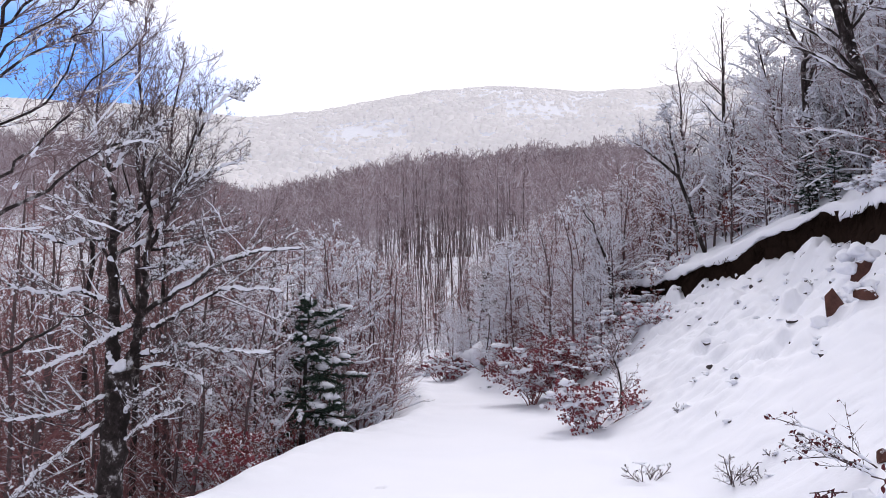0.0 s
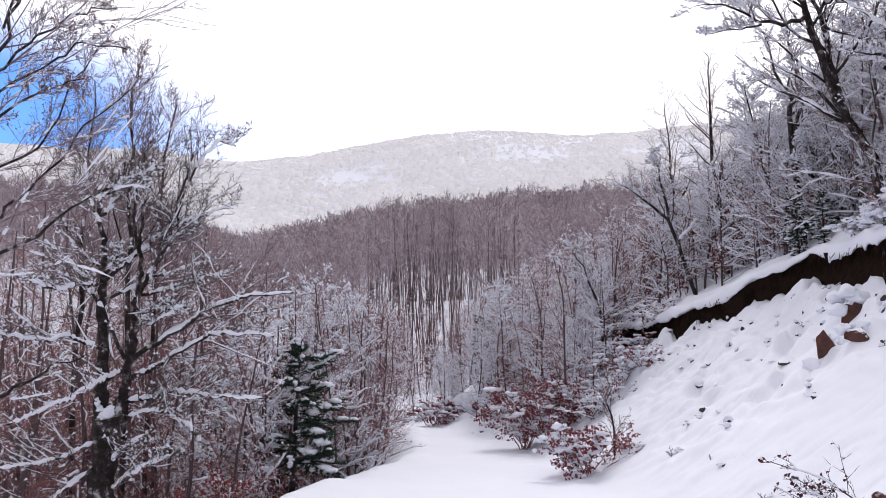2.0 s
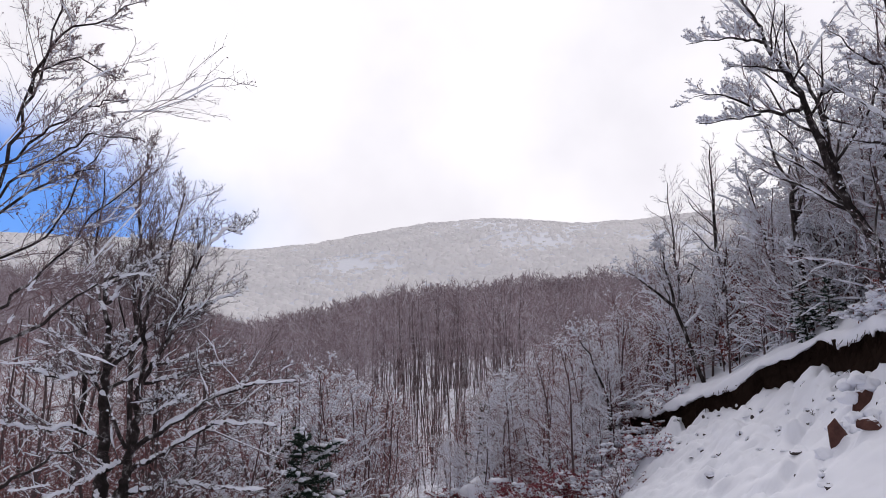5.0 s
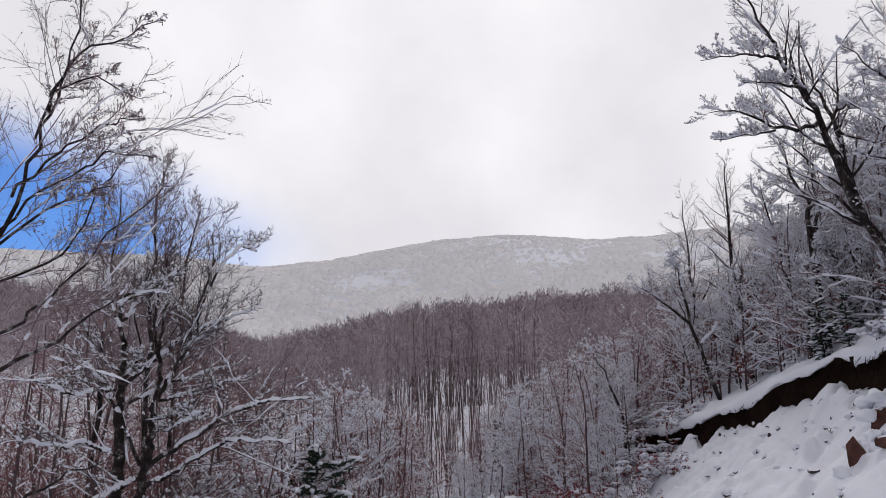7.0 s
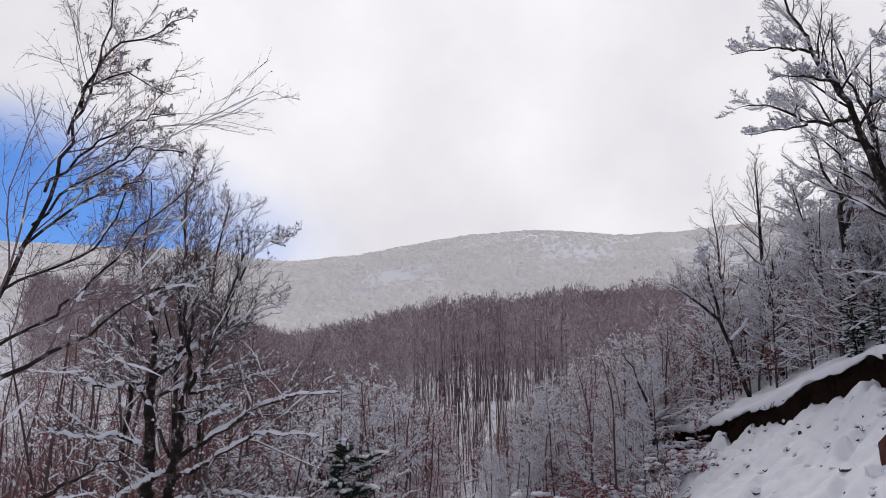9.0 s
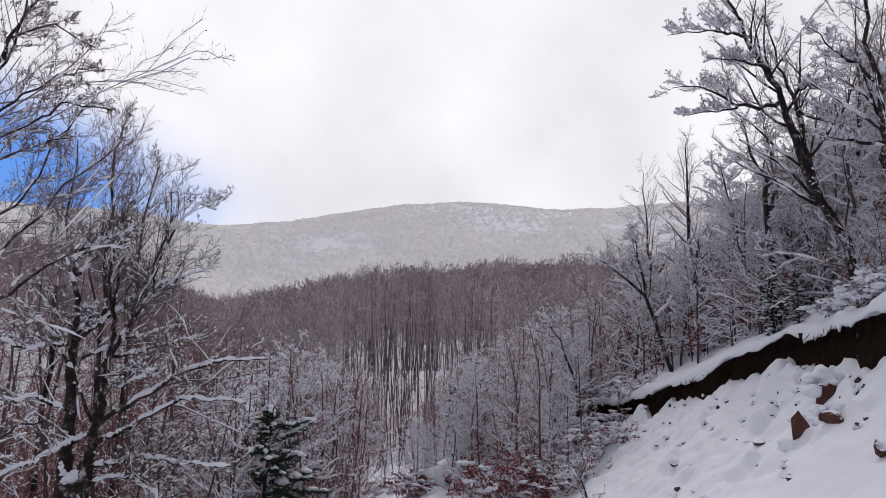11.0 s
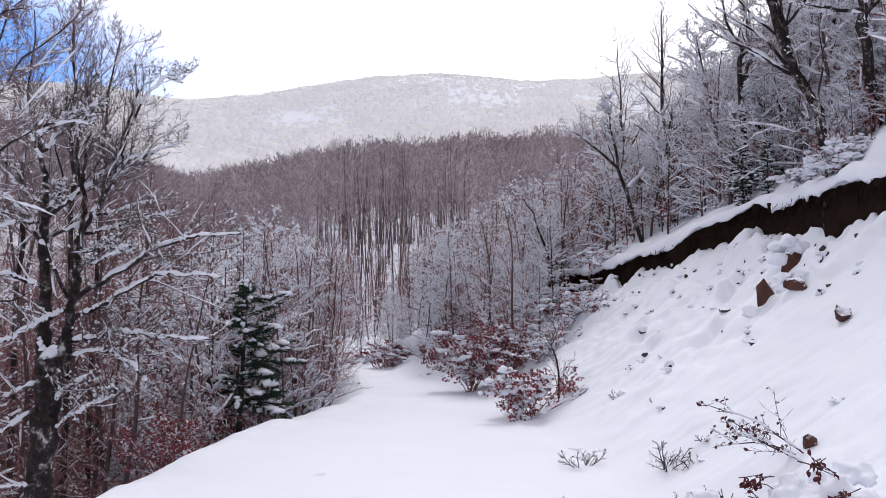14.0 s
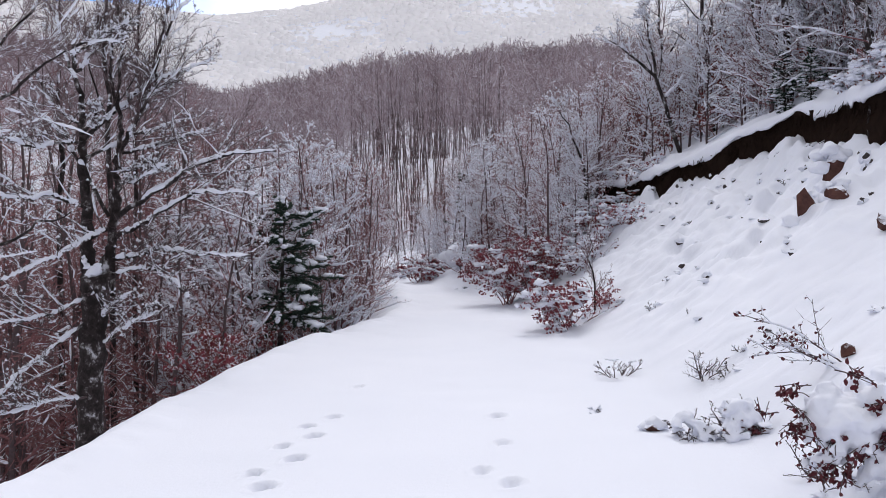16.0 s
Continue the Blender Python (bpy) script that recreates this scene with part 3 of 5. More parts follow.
# -- the great forked beech below the road --
def great_beech():
    rng = random.Random(11)
    o = spot(-19.8, 12.2)
    fork = aim(-19.3, -2.3, 12.2)
    limbs = []
    foot = [o + Vector((0.0, 0, -0.4)), o + Vector((0, 0, 0.3)), aim(-19.6, -6.5, 12.2), aim(-19.4, -4.3, 12.2), fork]
    bole, girth = [], []
    for k in range(26):
        q, _ = at_length(foot, k / 25)
        bole.append(q + Vector((rng.gauss(0, 0.010), rng.gauss(0, 0.010), 0)))
        girth.append((0.215 - 0.055 * min(1, k / 8) + 0.035 * max(0, (k - 19) / 6)) * rng.uniform(0.92, 1.08))
    limbs.append((0, bole, girth))
    fan = [None, (16, 0.42, 0.15, 38, 0.12, 0.06, 6), (9, 0.42, 0.15, 42, 0.18, 0.05, 4), (7, 0.45, 0.15, 44, 0.25, 0.02, 2)]
    side = [None, (15, 0.46, 0.08, 42, 0.14, 0.03, 7), (9, 0.34, 0.15, 46, 0.22, 0.03, 4), (7, 0.45, 0.2, 46, 0.3, 0.0, 2)]

    def arm(r, deeper, plan, *dirs, thin=0.011):
        """A limb through these headings and elevations, its tip so much deeper than its root."""
        m = len(dirs) - 1
        key = [aim(az, el, 12.2 + deeper * (i / m) ** 1.3) for i, (az, el) in enumerate(dirs)]
        pts = []
        for i in range(m):
            for u in (0, 0.25, 0.5, 0.75):
                b = 0.5 * (key[min(i + 2, m)] - key[i]) * u * (1 - u) * (1 - u) - 0.5 * (key[i + 1] - key[max(i - 1, 0)]) * u * u * (1 - u)
                pts.append(key[i].lerp(key[i + 1], u) + b * 0.3 + Vector((rng.gauss(0, 0.014), rng.gauss(0, 0.014), rng.gauss(0, 0.012))))
        pts.append(key[-1])
        if plan:
            grow(rng, limbs, pts, r, thin, 1, plan)
        else:
            n = len(pts)
            limbs.append((0, pts, [r + (thin - r) * (i / (n - 1)) ** 0.8 for i in range(n)]))

    # two stems above the fork, and what they carry aloft
    arm(0.080, 0.1, None, (-19.2, -2.6), (-18.5, -1.2), (-18.4, -0.1), (-18.1, 2.0), (-18.1, 3.5), (-17.9, 5.1), (-17.8, 6.4), (-17.9, 8.4), (-17.6, 10.5), thin=0.016)
    arm(0.105, 0.4, None, (-19.5, -2.9), (-19.8, -1.0), (-19.6, 0.2), (-19.8, 2.0), (-19.9, 4.2), (-19.9, 5.8), (-19.9, 7.6), (-20.2, 9.2), (-20.3, 11.0), thin=0.018)
    arm(0.026, 0.5, fan, (-17.8, 4.9), (-16.8, 7.1), (-16.1, 8.4), (-15.9, 9.7), (-15.4, 11.7), (-14.9, 13.3))
    arm(0.021, 0.3, fan, (-17.9, 7.3), (-18.3, 9.2), (-18.2, 11.4), (-17.8, 13.2))
    arm(0.021, 0.9, fan, (-20.1, 8.5), (-20.6, 9.8), (-20.9, 11.1), (-21.2, 12.6))
    arm(0.021, 0.2, fan, (-20.1, 9.2), (-19.6, 10.1), (-19.2, 10.8), (-18.9, 12.6))
    arm(0.018, -0.9, fan, (-20.2, 9.6), (-20.4, 10.4), (-19.2, 11.0), (-17.4, 11.2))
    arm(0.018, -0.7, fan, (-20.3, 10.6), (-18.5, 11.6), (-17.1, 12.5))
    arm(0.020, 0.6, fan, (-16.8, 7.0), (-15.8, 8.6), (-15.6, 10.6), (-14.6, 13.0), (-13.4, 14.2), (-12.4, 13.9))
    # long arms that reach out over the slope
    arm(0.035, -1.5, side, (-18.1, 1.0), (-15.4, 2.9), (-13.2, 4.2), (-11.8, 4.8), (-8.8, 5.0))
    arm(0.031, -1.2, side, (-18.4, -0.3), (-16.4, 0.8), (-14.0, 2.3), (-12.9, 2.6), (-9.9, 2.3))
    arm(0.032, 0.5, fan, (-19.8, 5.6), (-18.0, 7.3), (-16.2, 8.9), (-14.6, 9.5), (-12.4, 10.5))
    arm(0.024, 0.8, side, (-19.7, 4.5), (-17.0, 5.8), (-15.7, 6.3), (-13.8, 6.9))
    arm(0.021, -0.6, side, (-17.8, 4.7), (-16.1, 5.2), (-14.7, 5.7), (-13.0, 6.2))
    arm(0.021, -0.9, side, (-18.0, 3.8), (-16.7, 4.0), (-15.2, 4.1))
    arm(0.019, -0.8, side, (-18.0, 2.9), (-17.0, 3.1), (-15.6, 3.9))
    arm(0.019, -0.3, side, (-19.8, 5.9), (-19.2, 6.9), (-18.8, 7.6))
    arm(0.019, 0.3, fan, (-17.7, 5.2), (-16.6, 7.0), (-16.0, 8.4), (-14.6, 9.0))
    arm(0.029, -1.3, side, (-18.5, -1.5), (-16.9, -1.3), (-15.7, -0.8), (-13.3, -1.3), (-10.4, -1.4))
    arm(0.019, -1.0, side, (-18.6, -2.4), (-17.1, -2.0), (-15.9, -2.2), (-15.1, -2.7), (-14.1, -3.9))
    arm(0.015, -0.8, side, (-19.2, -5.0), (-18.6, -4.2), (-17.2, -3.4))
    arm(0.016, -0.9, side, (-19.3, -6.6), (-18.2, -5.7), (-17.2, -5.2), (-15.2, -4.3))
    arm(0.026, 0.6, side, (-18.5, 1.0), (-19.9, 3.8), (-20.7, 5.6), (-21.8, 6.6), (-23.2, 7.8))
    arm(0.019, -0.9, side, (-19.9, 5.4), (-21.2, 5.3), (-22.2, 5.0), (-23.8, 5.4))
    arm(0.019, 0.3, fan, (-19.9, 6.2), (-20.7, 6.8), (-21.7, 7.7), (-22.3, 9.0))
    arm(0.028, -1.3, side, (-18.5, 0.3), (-19.5, -0.1), (-20.6, -0.8), (-22.4, -1.6), (-24.6, -2.6))
    arm(0.024, -1.0, side, (-19.8, 1.6), (-21.6, 2.3), (-23.4, 2.0), (-25.4, 2.6))
    arm(0.022, -1.2, side, (-19.7, -5.0), (-21.8, -6.6), (-23.7, -8.0), (-24.9, -9.4))
    arm(0.019, -1.0, side, (-19.6, -3.5), (-21.8, -4.6), (-22.9, -4.8), (-25.4, -5.0))
    arm(0.016, -1.0, side, (-19.8, -9.4), (-21.9, -9.4), (-23.2, -9.8), (-25.0, -10.1))
    boughs = []
    t, b, s = skin_limbs(rng, limbs, 0.95, 2.3, buds=0.06, boughs=boughs, dust=0.05, steep=0.88, twig_clot=1.5, twig_share=0.85)
    for dx, dz, w in ((0.02, -0.02, 0.075), (0.05, 0.0, 0.06), (-0.02, -0.06, 0.055), (-0.06, 0.04, 0.045), (-0.09, 0.10, 0.036), (-0.11, 0.15, 0.026), (0.07, 0.04, 0.04)):
        s.lump(fork + Vector((dx, -0.13 + rng.gauss(0, 0.01), dz + 0.06)), w, w, w * rng.uniform(0.8, 1.1), rng, 0.8, 2)
    for sk in (t, b, s, *(k for pair in boughs for k in pair)):
        sk.v = [v - o for v in sk.v]
    return tree_thing("beech_tree", [("trunk", t, M_BARK), ("crown", b, M_POLE), ("snow", s, M_SNOW)] + [("limb", k, M_BARK, lain) for k, lain in boughs],
                      "large forked grey beech with snow along its bare branches", "tree", at=pose(*o))


great_beech()


def key_tree(name, seed, stems, label, plan, share=0.75, twig=None, buds=0.0, clot=1.0):
    """A tree whose stems run through given directions: each stem a list of (heading, elevation, distance), radius."""
    rng = random.Random(seed)
    limbs = []
    o = aim(*stems[0][0][0])
    o.z = float(ground_z(o.x, o.y)) - 0.05
    for k, (dirs, r) in enumerate(stems):
        key = [aim(*d) for d in dirs]
        if k == 0:
            key[0] = o - Vector((0, 0, 0.2))
        pts = []
        for i in range(len(key) - 1):
            for u in (0, 0.34, 0.67):
                j = 0.028 if (i or u) else 0
                pts.append(key[i].lerp(key[i + 1], u) + Vector((rng.gauss(0, j), rng.gauss(0, j), rng.gauss(0, 0.6 * j))))
        pts.append(key[-1])
        grow(rng, limbs, pts, r, max(0.005, r * 0.15), 0, plan)
    boughs = []
    t, b, s = skin_limbs(rng, limbs, share, clot, buds=buds, boughs=boughs, dust=0.12, twig_clot=0.65 * clot, twig_share=0.85 * share)
    for sk in (t, b, s, *(k for pair in boughs for k in pair)):
        sk.v = [v - o for v in sk.v]
    return tree_thing(name, [("trunk", t, M_BARK), ("crown", b, twig or M_FINE), ("snow", s, M_SNOW)] + [("limb", k, M_BARK, lain) for k, lain in boughs], label, "tree", at=pose(*o))


PLAN_CROWN = [(24, 0.30, 0.2, 50, 0.2, 0.04, 6), (10, 0.42, 0.15, 48, 0.26, 0.03, 4), (8, 0.40, 0.15, 48, 0.3, 0.02, 2)]
PLAN_LIMB = [(15, 0.26, 0.12, 38, 0.14, 0.04, 6), (10, 0.42, 0.12, 42, 0.2, 0.03, 4), (8, 0.45, 0.15, 46, 0.3, 0.0, 2)]
PLAN_LEAN = [(20, 0.27, 0.15, 42, 0.14, 0.03, 6), (11, 0.42, 0.12, 42, 0.2, 0.02, 4), (8, 0.45, 0.15, 46, 0.28, 0.0, 2)]
PLAN_FINE = [(38, 0.17, 0.30, 42, 0.10, 0.06, 6), (12, 0.42, 0.12, 40, 0.16, 0.05, 4), (9, 0.42, 0.2, 42, 0.25, 0.03, 2)]
PLAN_SLIM = [(34, 0.25, 0.12, 50, 0.12, 0.08, 5), (9, 0.42, 0.15, 45, 0.18, 0.04, 3), (6, 0.42, 0.2, 45, 0.25, 0.02, 2)]
# tall fine-twigged trees behind the beech
FAN = "slender bare tree with a fan of fine upright twigs"
key_tree("tall_tree", 21, [([(-18.4, -12, 16), (-18.4, 2, 16), (-18.5, 8, 16), (-18.6, 12, 16), (-18.7, 16, 16), (-18.4, 18.4, 16)], 0.055)], FAN, PLAN_FINE, 0.45, twig=M_FINE)
key_tree("tall_tree", 27, [([(-21.3, -12, 17), (-21.2, 2, 17), (-21.1, 8, 17), (-21.1, 12.5, 17), (-20.8, 17.2, 17)], 0.055)], FAN, PLAN_FINE, 0.45, twig=M_FINE)
key_tree("tall_tree", 28, [([(-17.2, -11, 17.5), (-17.1, 2, 17.5), (-16.9, 8, 17.5), (-16.7, 13, 17.5), (-16.0, 16.2, 17.5)], 0.05)], FAN, PLAN_FINE, 0.45, twig=M_FINE)
# tree that hangs in from the valley side
key_tree("overhanging_tree", 22, [([(-34, -13, 10), (-32, 0, 10), (-29.5, 8, 10), (-27.5, 13, 10), (-26.5, 17, 10), (-25.6, 20, 10), (-24.6, 22.7, 10), (-24.3, 26, 10), (-23.6, 31, 10)], 0.034),
                                  ([(-26.8, 16, 10), (-25.2, 18.2, 9.8), (-23.2, 19.9, 9.7), (-21.5, 20.9, 9.6), (-20, 21.2, 9.5)], 0.016),
                                  ([(-27.3, 14, 10), (-25, 16.6, 9.8), (-22.8, 18.1, 9.7), (-21.6, 19.2, 9.6), (-19, 19.1, 9.5)], 0.015),
                                  ([(-25.9, 19.4, 10), (-25.0, 22.4, 9.9), (-22.8, 23.4, 9.8), (-20.3, 22.5, 9.7)], 0.014),
                                  ([(-30.4, 5, 10), (-25.6, 9, 9.6), (-24.3, 10.4, 9.5), (-22.7, 12.4, 9.4), (-21.1, 14.5, 9.4), (-18.6, 17, 9.3)], 0.018),
                                  ([(-27.8, 12.6, 10), (-24.9, 15.5, 9.7), (-23.3, 16.4, 9.6), (-21.4, 17.2, 9.5)], 0.016),
                                  ([(-25.3, 21, 10), (-24.5, 24, 9.9), (-22, 25.5, 9.8), (-19.5, 27, 9.7)], 0.018),
                                  ([(-28.7, 10, 10), (-24.5, 12.5, 10.2), (-23.2, 13.9, 10.3), (-21.9, 16.8, 10.4), (-20.4, 19.4, 10.5)], 0.016)],
         "bare tree leaning in with snow-dusted twigs and a few dry leaves", PLAN_LIMB, 0.55, buds=0.12, twig=M_FINE, clot=0.9)
key_tree("hanging_beech", 38, [([(-34, -14, 9.5), (-33, -3, 9.5), (-31, 3, 9.5), (-28, 5.2, 9.4), (-24.2, 7.6, 9.3), (-22.4, 9.1, 9.2), (-20.7, 10.5, 9.1)], 0.04),
                               ([(-32.9, -2.5, 9.5), (-27, -2, 9.3), (-24.3, -0.7, 9.2), (-22.2, 0.7, 9.1), (-20.5, 1.4, 9.0)], 0.026)],
         "bare beech reaching in from the slope with snow on its arms", [(9, 0.2, 0.2, 46, 0.16, 0.03, 6), (7, 0.42, 0.15, 46, 0.22, 0.03, 4), (6, 0.42, 0.15, 48, 0.3, 0.0, 2)], 0.85, twig=M_FINE, clot=1.5)
# leaning trees on the crest of the cut bank
key_tree("leaning_tree", 23, [([(26.9, 9.4, 17.5), (26.2, 11.8, 17.5), (25.3, 13.8, 17.5), (24.6, 15.2, 17.5), (23.4, 19.4, 17.5), (23.0, 21.0, 17.5), (22.0, 22.8, 17.4), (21.3, 24.6, 17.3), (20.6, 25.8, 17.2), (19.6, 28.0, 17)], 0.098),
                              ([(24.8, 15.2, 17.5), (24.4, 17.6, 17.6), (23.9, 20.5, 17.7), (23.2, 22.2, 17.8), (22.5, 25.1, 17.9)], 0.062),
                              ([(23.1, 20.2, 17.5), (21.8, 19.9, 16.8), (20.6, 20.2, 16.3), (19.5, 20.9, 15.9), (18.3, 21.6, 15.6), (16.7, 21.6, 15.3)], 0.040),
                              ([(20.6, 20.1, 16.3), (19.4, 20.0, 16), (16.9, 20.0, 15.6)], 0.022),
                              ([(22.3, 22.3, 17.4), (21.3, 22.6, 17), (20.6, 22.9, 16.6), (19.0, 23.1, 16.2)], 0.028),
                              ([(21.6, 24.1, 17.3), (20.6, 24.4, 16.8), (19.7, 24.6, 16.4), (18.5, 24.7, 16), (16.5, 24.7, 15.6)], 0.032),
                              ([(24.0, 19.6, 17.6), (25.6, 18.8, 17), (27.0, 18.4, 16.5)], 0.024),
                              ([(23.9, 20.5, 17.7), (24.7, 20.9, 17.3), (25.8, 20.6, 17)], 0.022)],
         "tall leaning bare tree with snow on its upper side", PLAN_LEAN, 0.85, clot=2.4)
key_tree("crest_tree", 24, [([(29.2, 11, 17), (28.8, 15.5, 16), (28.7, 17.9, 16), (28.6, 19.7, 16), (28.4, 21.8, 16), (28.3, 25, 16), (28.0, 31, 16)], 0.09),
                            ([(28.6, 20.6, 16), (27.5, 21.7, 15.6), (26.5, 22.6, 15.3), (25.0, 24.2, 15)], 0.034),
                            ([(28.6, 17.2, 16), (27.0, 17.5, 15.4), (25.2, 18.1, 15)], 0.036)],
         "dark upright bare tree on the bank's crest", PLAN_LEAN, 0.85, clot=2.4)
key_tree("crest_tree", 29, [([(27.2, 11, 19), (27.1, 13.4, 19), (27.1, 16.2, 19), (27.6, 20.5, 19), (27.9, 26, 19)], 0.06)],
         "dark upright bare tree on the bank's crest", PLAN_CROWN, 0.85, clot=2.2)
key_tree("crest_tree", 30, [([(22.3, 10, 20), (22.0, 14.8, 20), (21.9, 16.0, 20), (21.2, 17.4, 20), (20.7, 19.6, 20)], 0.07),
                            ([(22.1, 13.6, 20), (22.6, 15.5, 20), (22.2, 18.2, 20), (22.3, 20, 20)], 0.045)],
         "dark forked bare tree behind the bank's crest", PLAN_CROWN, 0.85, clot=2.2)
key_tree("slim_tree", 25, [([(18.0, 6.6, 24), (17.6, 9.8, 24), (17.3, 13.9, 24), (17.4, 15.9, 24), (17.4, 18.4, 24)], 0.07)],
         "slim bare tree with rising branches", PLAN_SLIM, 0.5)
key_tree("slim_tree", 26, [([(15.2, 6.0, 26), (15.0, 10, 26), (14.8, 13, 26), (14.7, 16.6, 26)], 0.055)],
         "slim bare tree with rising branches", PLAN_SLIM, 0.6)


key_tree("slope_beech", 33, [([(16.2, 4.6, 23), (14.6, 9.1, 23), (13.0, 10.6, 23), (11.8, 11.4, 23)], 0.055),
                             ([(14.6, 9.1, 23), (14.2, 11.5, 23), (13.9, 13.5, 23)], 0.04)],
         "bent bare beech with level boughs under snow", PLAN_CROWN, 0.9, clot=3.4)
key_tree("slope_beech", 34, [([(10.6, 1.6, 24), (10.2, 4, 24), (9.4, 6.4, 24), (8.4, 8.0, 24)], 0.045)],
         "bare beech with level boughs under snow", PLAN_CROWN, 0.9, clot=3.2)
key_tree("slope_beech", 37, [([(24.4, 9.0, 20), (23.6, 10.5, 20), (22.6, 11.8, 19.6), (21.4, 12.4, 19.2)], 0.036),
                             ([(23.6, 10.5, 20), (23.2, 12.2, 20), (22.2, 13.6, 19.6)], 0.028),
                             ([(24.2, 9.6, 20), (25.0, 11.6, 19.8), (25.8, 12.4, 19.6)], 0.028)],
         "low bent beech bowed under pads of snow", PLAN_CROWN, 0.95, clot=3.6)
key_tree("slope_beech", 35, [([(21.5, 8, 21), (20.4, 12, 21), (19.7, 15, 21), (19.4, 17, 21)], 0.045)],
         "bare beech with level boughs under snow", PLAN_CROWN, 0.9, clot=3.2)
key_tree("young_tree", 36, [([(26.5, 6.6, 15.4), (26.4, 9.5, 15.4), (26.5, 14.4, 15.4), (26.4, 17.1, 15.4)], 0.03)],
         "thin young tree rooted at the bank's edge", [(13, 0.2, 0.2, 50, 0.14, 0.07, 5), (5, 0.4, 0.2, 45, 0.2, 0.03, 3), (4, 0.4, 0.2, 45, 0.25, 0.02, 2)], 0.5, clot=0.8)


# -- fir --
def fir(seed, height, spread, snow_share=0.6, heap=1.0, low=0.12, bias=0.0):
    rng = random.Random(seed)
    trunk, needles, snow = Skin(), Skin(), Skin()
    pts = polyline(rng, Vector((0, 0, -0.3)), Vector((0, 0, 1)), height, 8, 0.02, 0.1)
    trunk.tube(pts, [0.022 * height * (1 - 0.11 * i) for i in range(9)], 8)
    n = int(height * 21)
    for k in range(n):
        u = low + (0.99 - low) * (k + rng.random()) / n
        p, _ = at_length(pts, u)
        ln = spread * (1.06 - u) ** 0.6 * rng.uniform(0.35, 1.2) + 0.06
        a = rng.uniform(0, 2 * math.pi)
        ln *= 1 + bias * math.cos(a)
        d = Vector((math.cos(a), math.sin(a), 0.05 + 0.5 * u + rng.gauss(0, 0.22)))
        arm = polyline(rng, p, d, ln, 5, 0.09, -0.05)
        trunk.tube(arm, [0.014 - 0.0022 * i for i in range(6)], 3, tip=False)
        m = max(4, int(ln / 0.055))
        for j in range(m):
            q, e = at_length(arm, 0.18 + 0.8 * j / m)
            side = e.cross(Vector((0, 0, 1))).normalized() * (1 if j % 2 else -1)
            tw = (e * 0.75 + side * rng.uniform(0.5, 1.1) + Vector((0, 0, rng.uniform(-0.3, 0.12)))).normalized()
            tl = 0.10 + 0.22 * ln * (1 - j / m) * rng.uniform(0.6, 1.2)
            for h in range(12):
                w = q + tw * (tl * h / 12)
                v = (tw * 0.8 + Vector((rng.gauss(0, 0.6), rng.gauss(0, 0.6), rng.gauss(0, 0.4)))).normalized()
                needles.spike(w, w + v * rng.uniform(0.06, 0.10), 0.013)
        if rng.random() < snow_share:
            for j in range(rng.randint(2, 5)):
                q, e = at_length(arm, rng.uniform(0.35, 1.0))
                w = rng.uniform(0.25, 0.95) * (0.05 + 0.07 * ln) * heap
                snow.lump(q + Vector((0, 0, 0.02)), w * (0.7 + 1.0 * abs(e.x)), w * (0.7 + 1.0 * abs(e.y)), w * 0.62, rng, 0.7, 2)
    return [("trunk", trunk, M_BARK), ("needles", needles, M_NEEDLE), ("snow", snow, M_SNOW)]


p = spot(-8.7, 15.0)
p.z = min(p.z, aim(-8.7, -8.0, 15.0).z)
top = aim(-8.4, 3.2, 15.0).z
tree_thing("fir_tree", fir(31, top - p.z, 0.95, snow_share=0.75, heap=0.95, low=0.3, bias=0.4), "dark green fir with heavy clots of snow", "tree", at=pose(*p))
snowy = tree_thing("young_fir", fir(32, 3.4, 1.0, snow_share=0.9, heap=1.15), "young fir thickly covered in snow", "tree", "young firs")
for az, r, s in ((22.0, 19.0, 0.42), (23.4, 18.5, 0.36), (-9.7, 17.5, 1.1), (3.0, 32, 0.9), (6.5, 38, 1.0)):
    q = spot(az, r)
    ob = copy_thing(snowy, pose(q.x, q.y, q.z, 0, 0, az * 40))
    ob.scale = (s, s, s)
retire([snowy])

# -- woods: poles and thickets on both sides --
def protos(count, name, seed, label, category, group, *args, **kw):
    return [tree_thing(name, broadleaf(seed + i, *args, **kw), label, category, group) for i in range(count)]


poles = protos(5, "bare_tree", 40, "thin bare forest tree with snow on its twigs", "tree", "valley woods", 9.0, 0.07, PLAN_POLE, share=0.2, clot=1.7, dust=0.25)
poles_far = protos(5, "bare_tree", 140, "thin bare forest tree with snow on its twigs", "tree", "valley woods", 9.0, 0.08, PLAN_POLE_FAR, share=0.2, clot=2.0, fine=False)
slope_far = protos(4, "slope_tree", 145, "thin bare tree on the slope above the bank", "tree", "slope woods", 9.0, 0.08, PLAN_POLE_FAR, share=0.82, clot=3.8, fine=False, dust=1.1)
bushy = protos(5, "snowy_tree", 50, "bushy bare tree laden with snow", "tree", "slope woods", 5.2, 0.045, PLAN_BUSHY, share=0.82, clot=3.7, dust=0.95)
bushy_far = protos(5, "frosted_tree", 150, "bushy bare tree frosted with snow", "tree", "slope woods", 5.2, 0.055, PLAN_BUSHY_FAR, share=0.55, clot=3.2, fine=False, dust=0.9)
brush = protos(5, "thicket_tree", 250, "dense brown thicket tree flecked with snow", "tree", "valley woods", 5.2, 0.045, PLAN_BUSHY, share=0.22, clot=2.2, fine=False, dust=0.3)
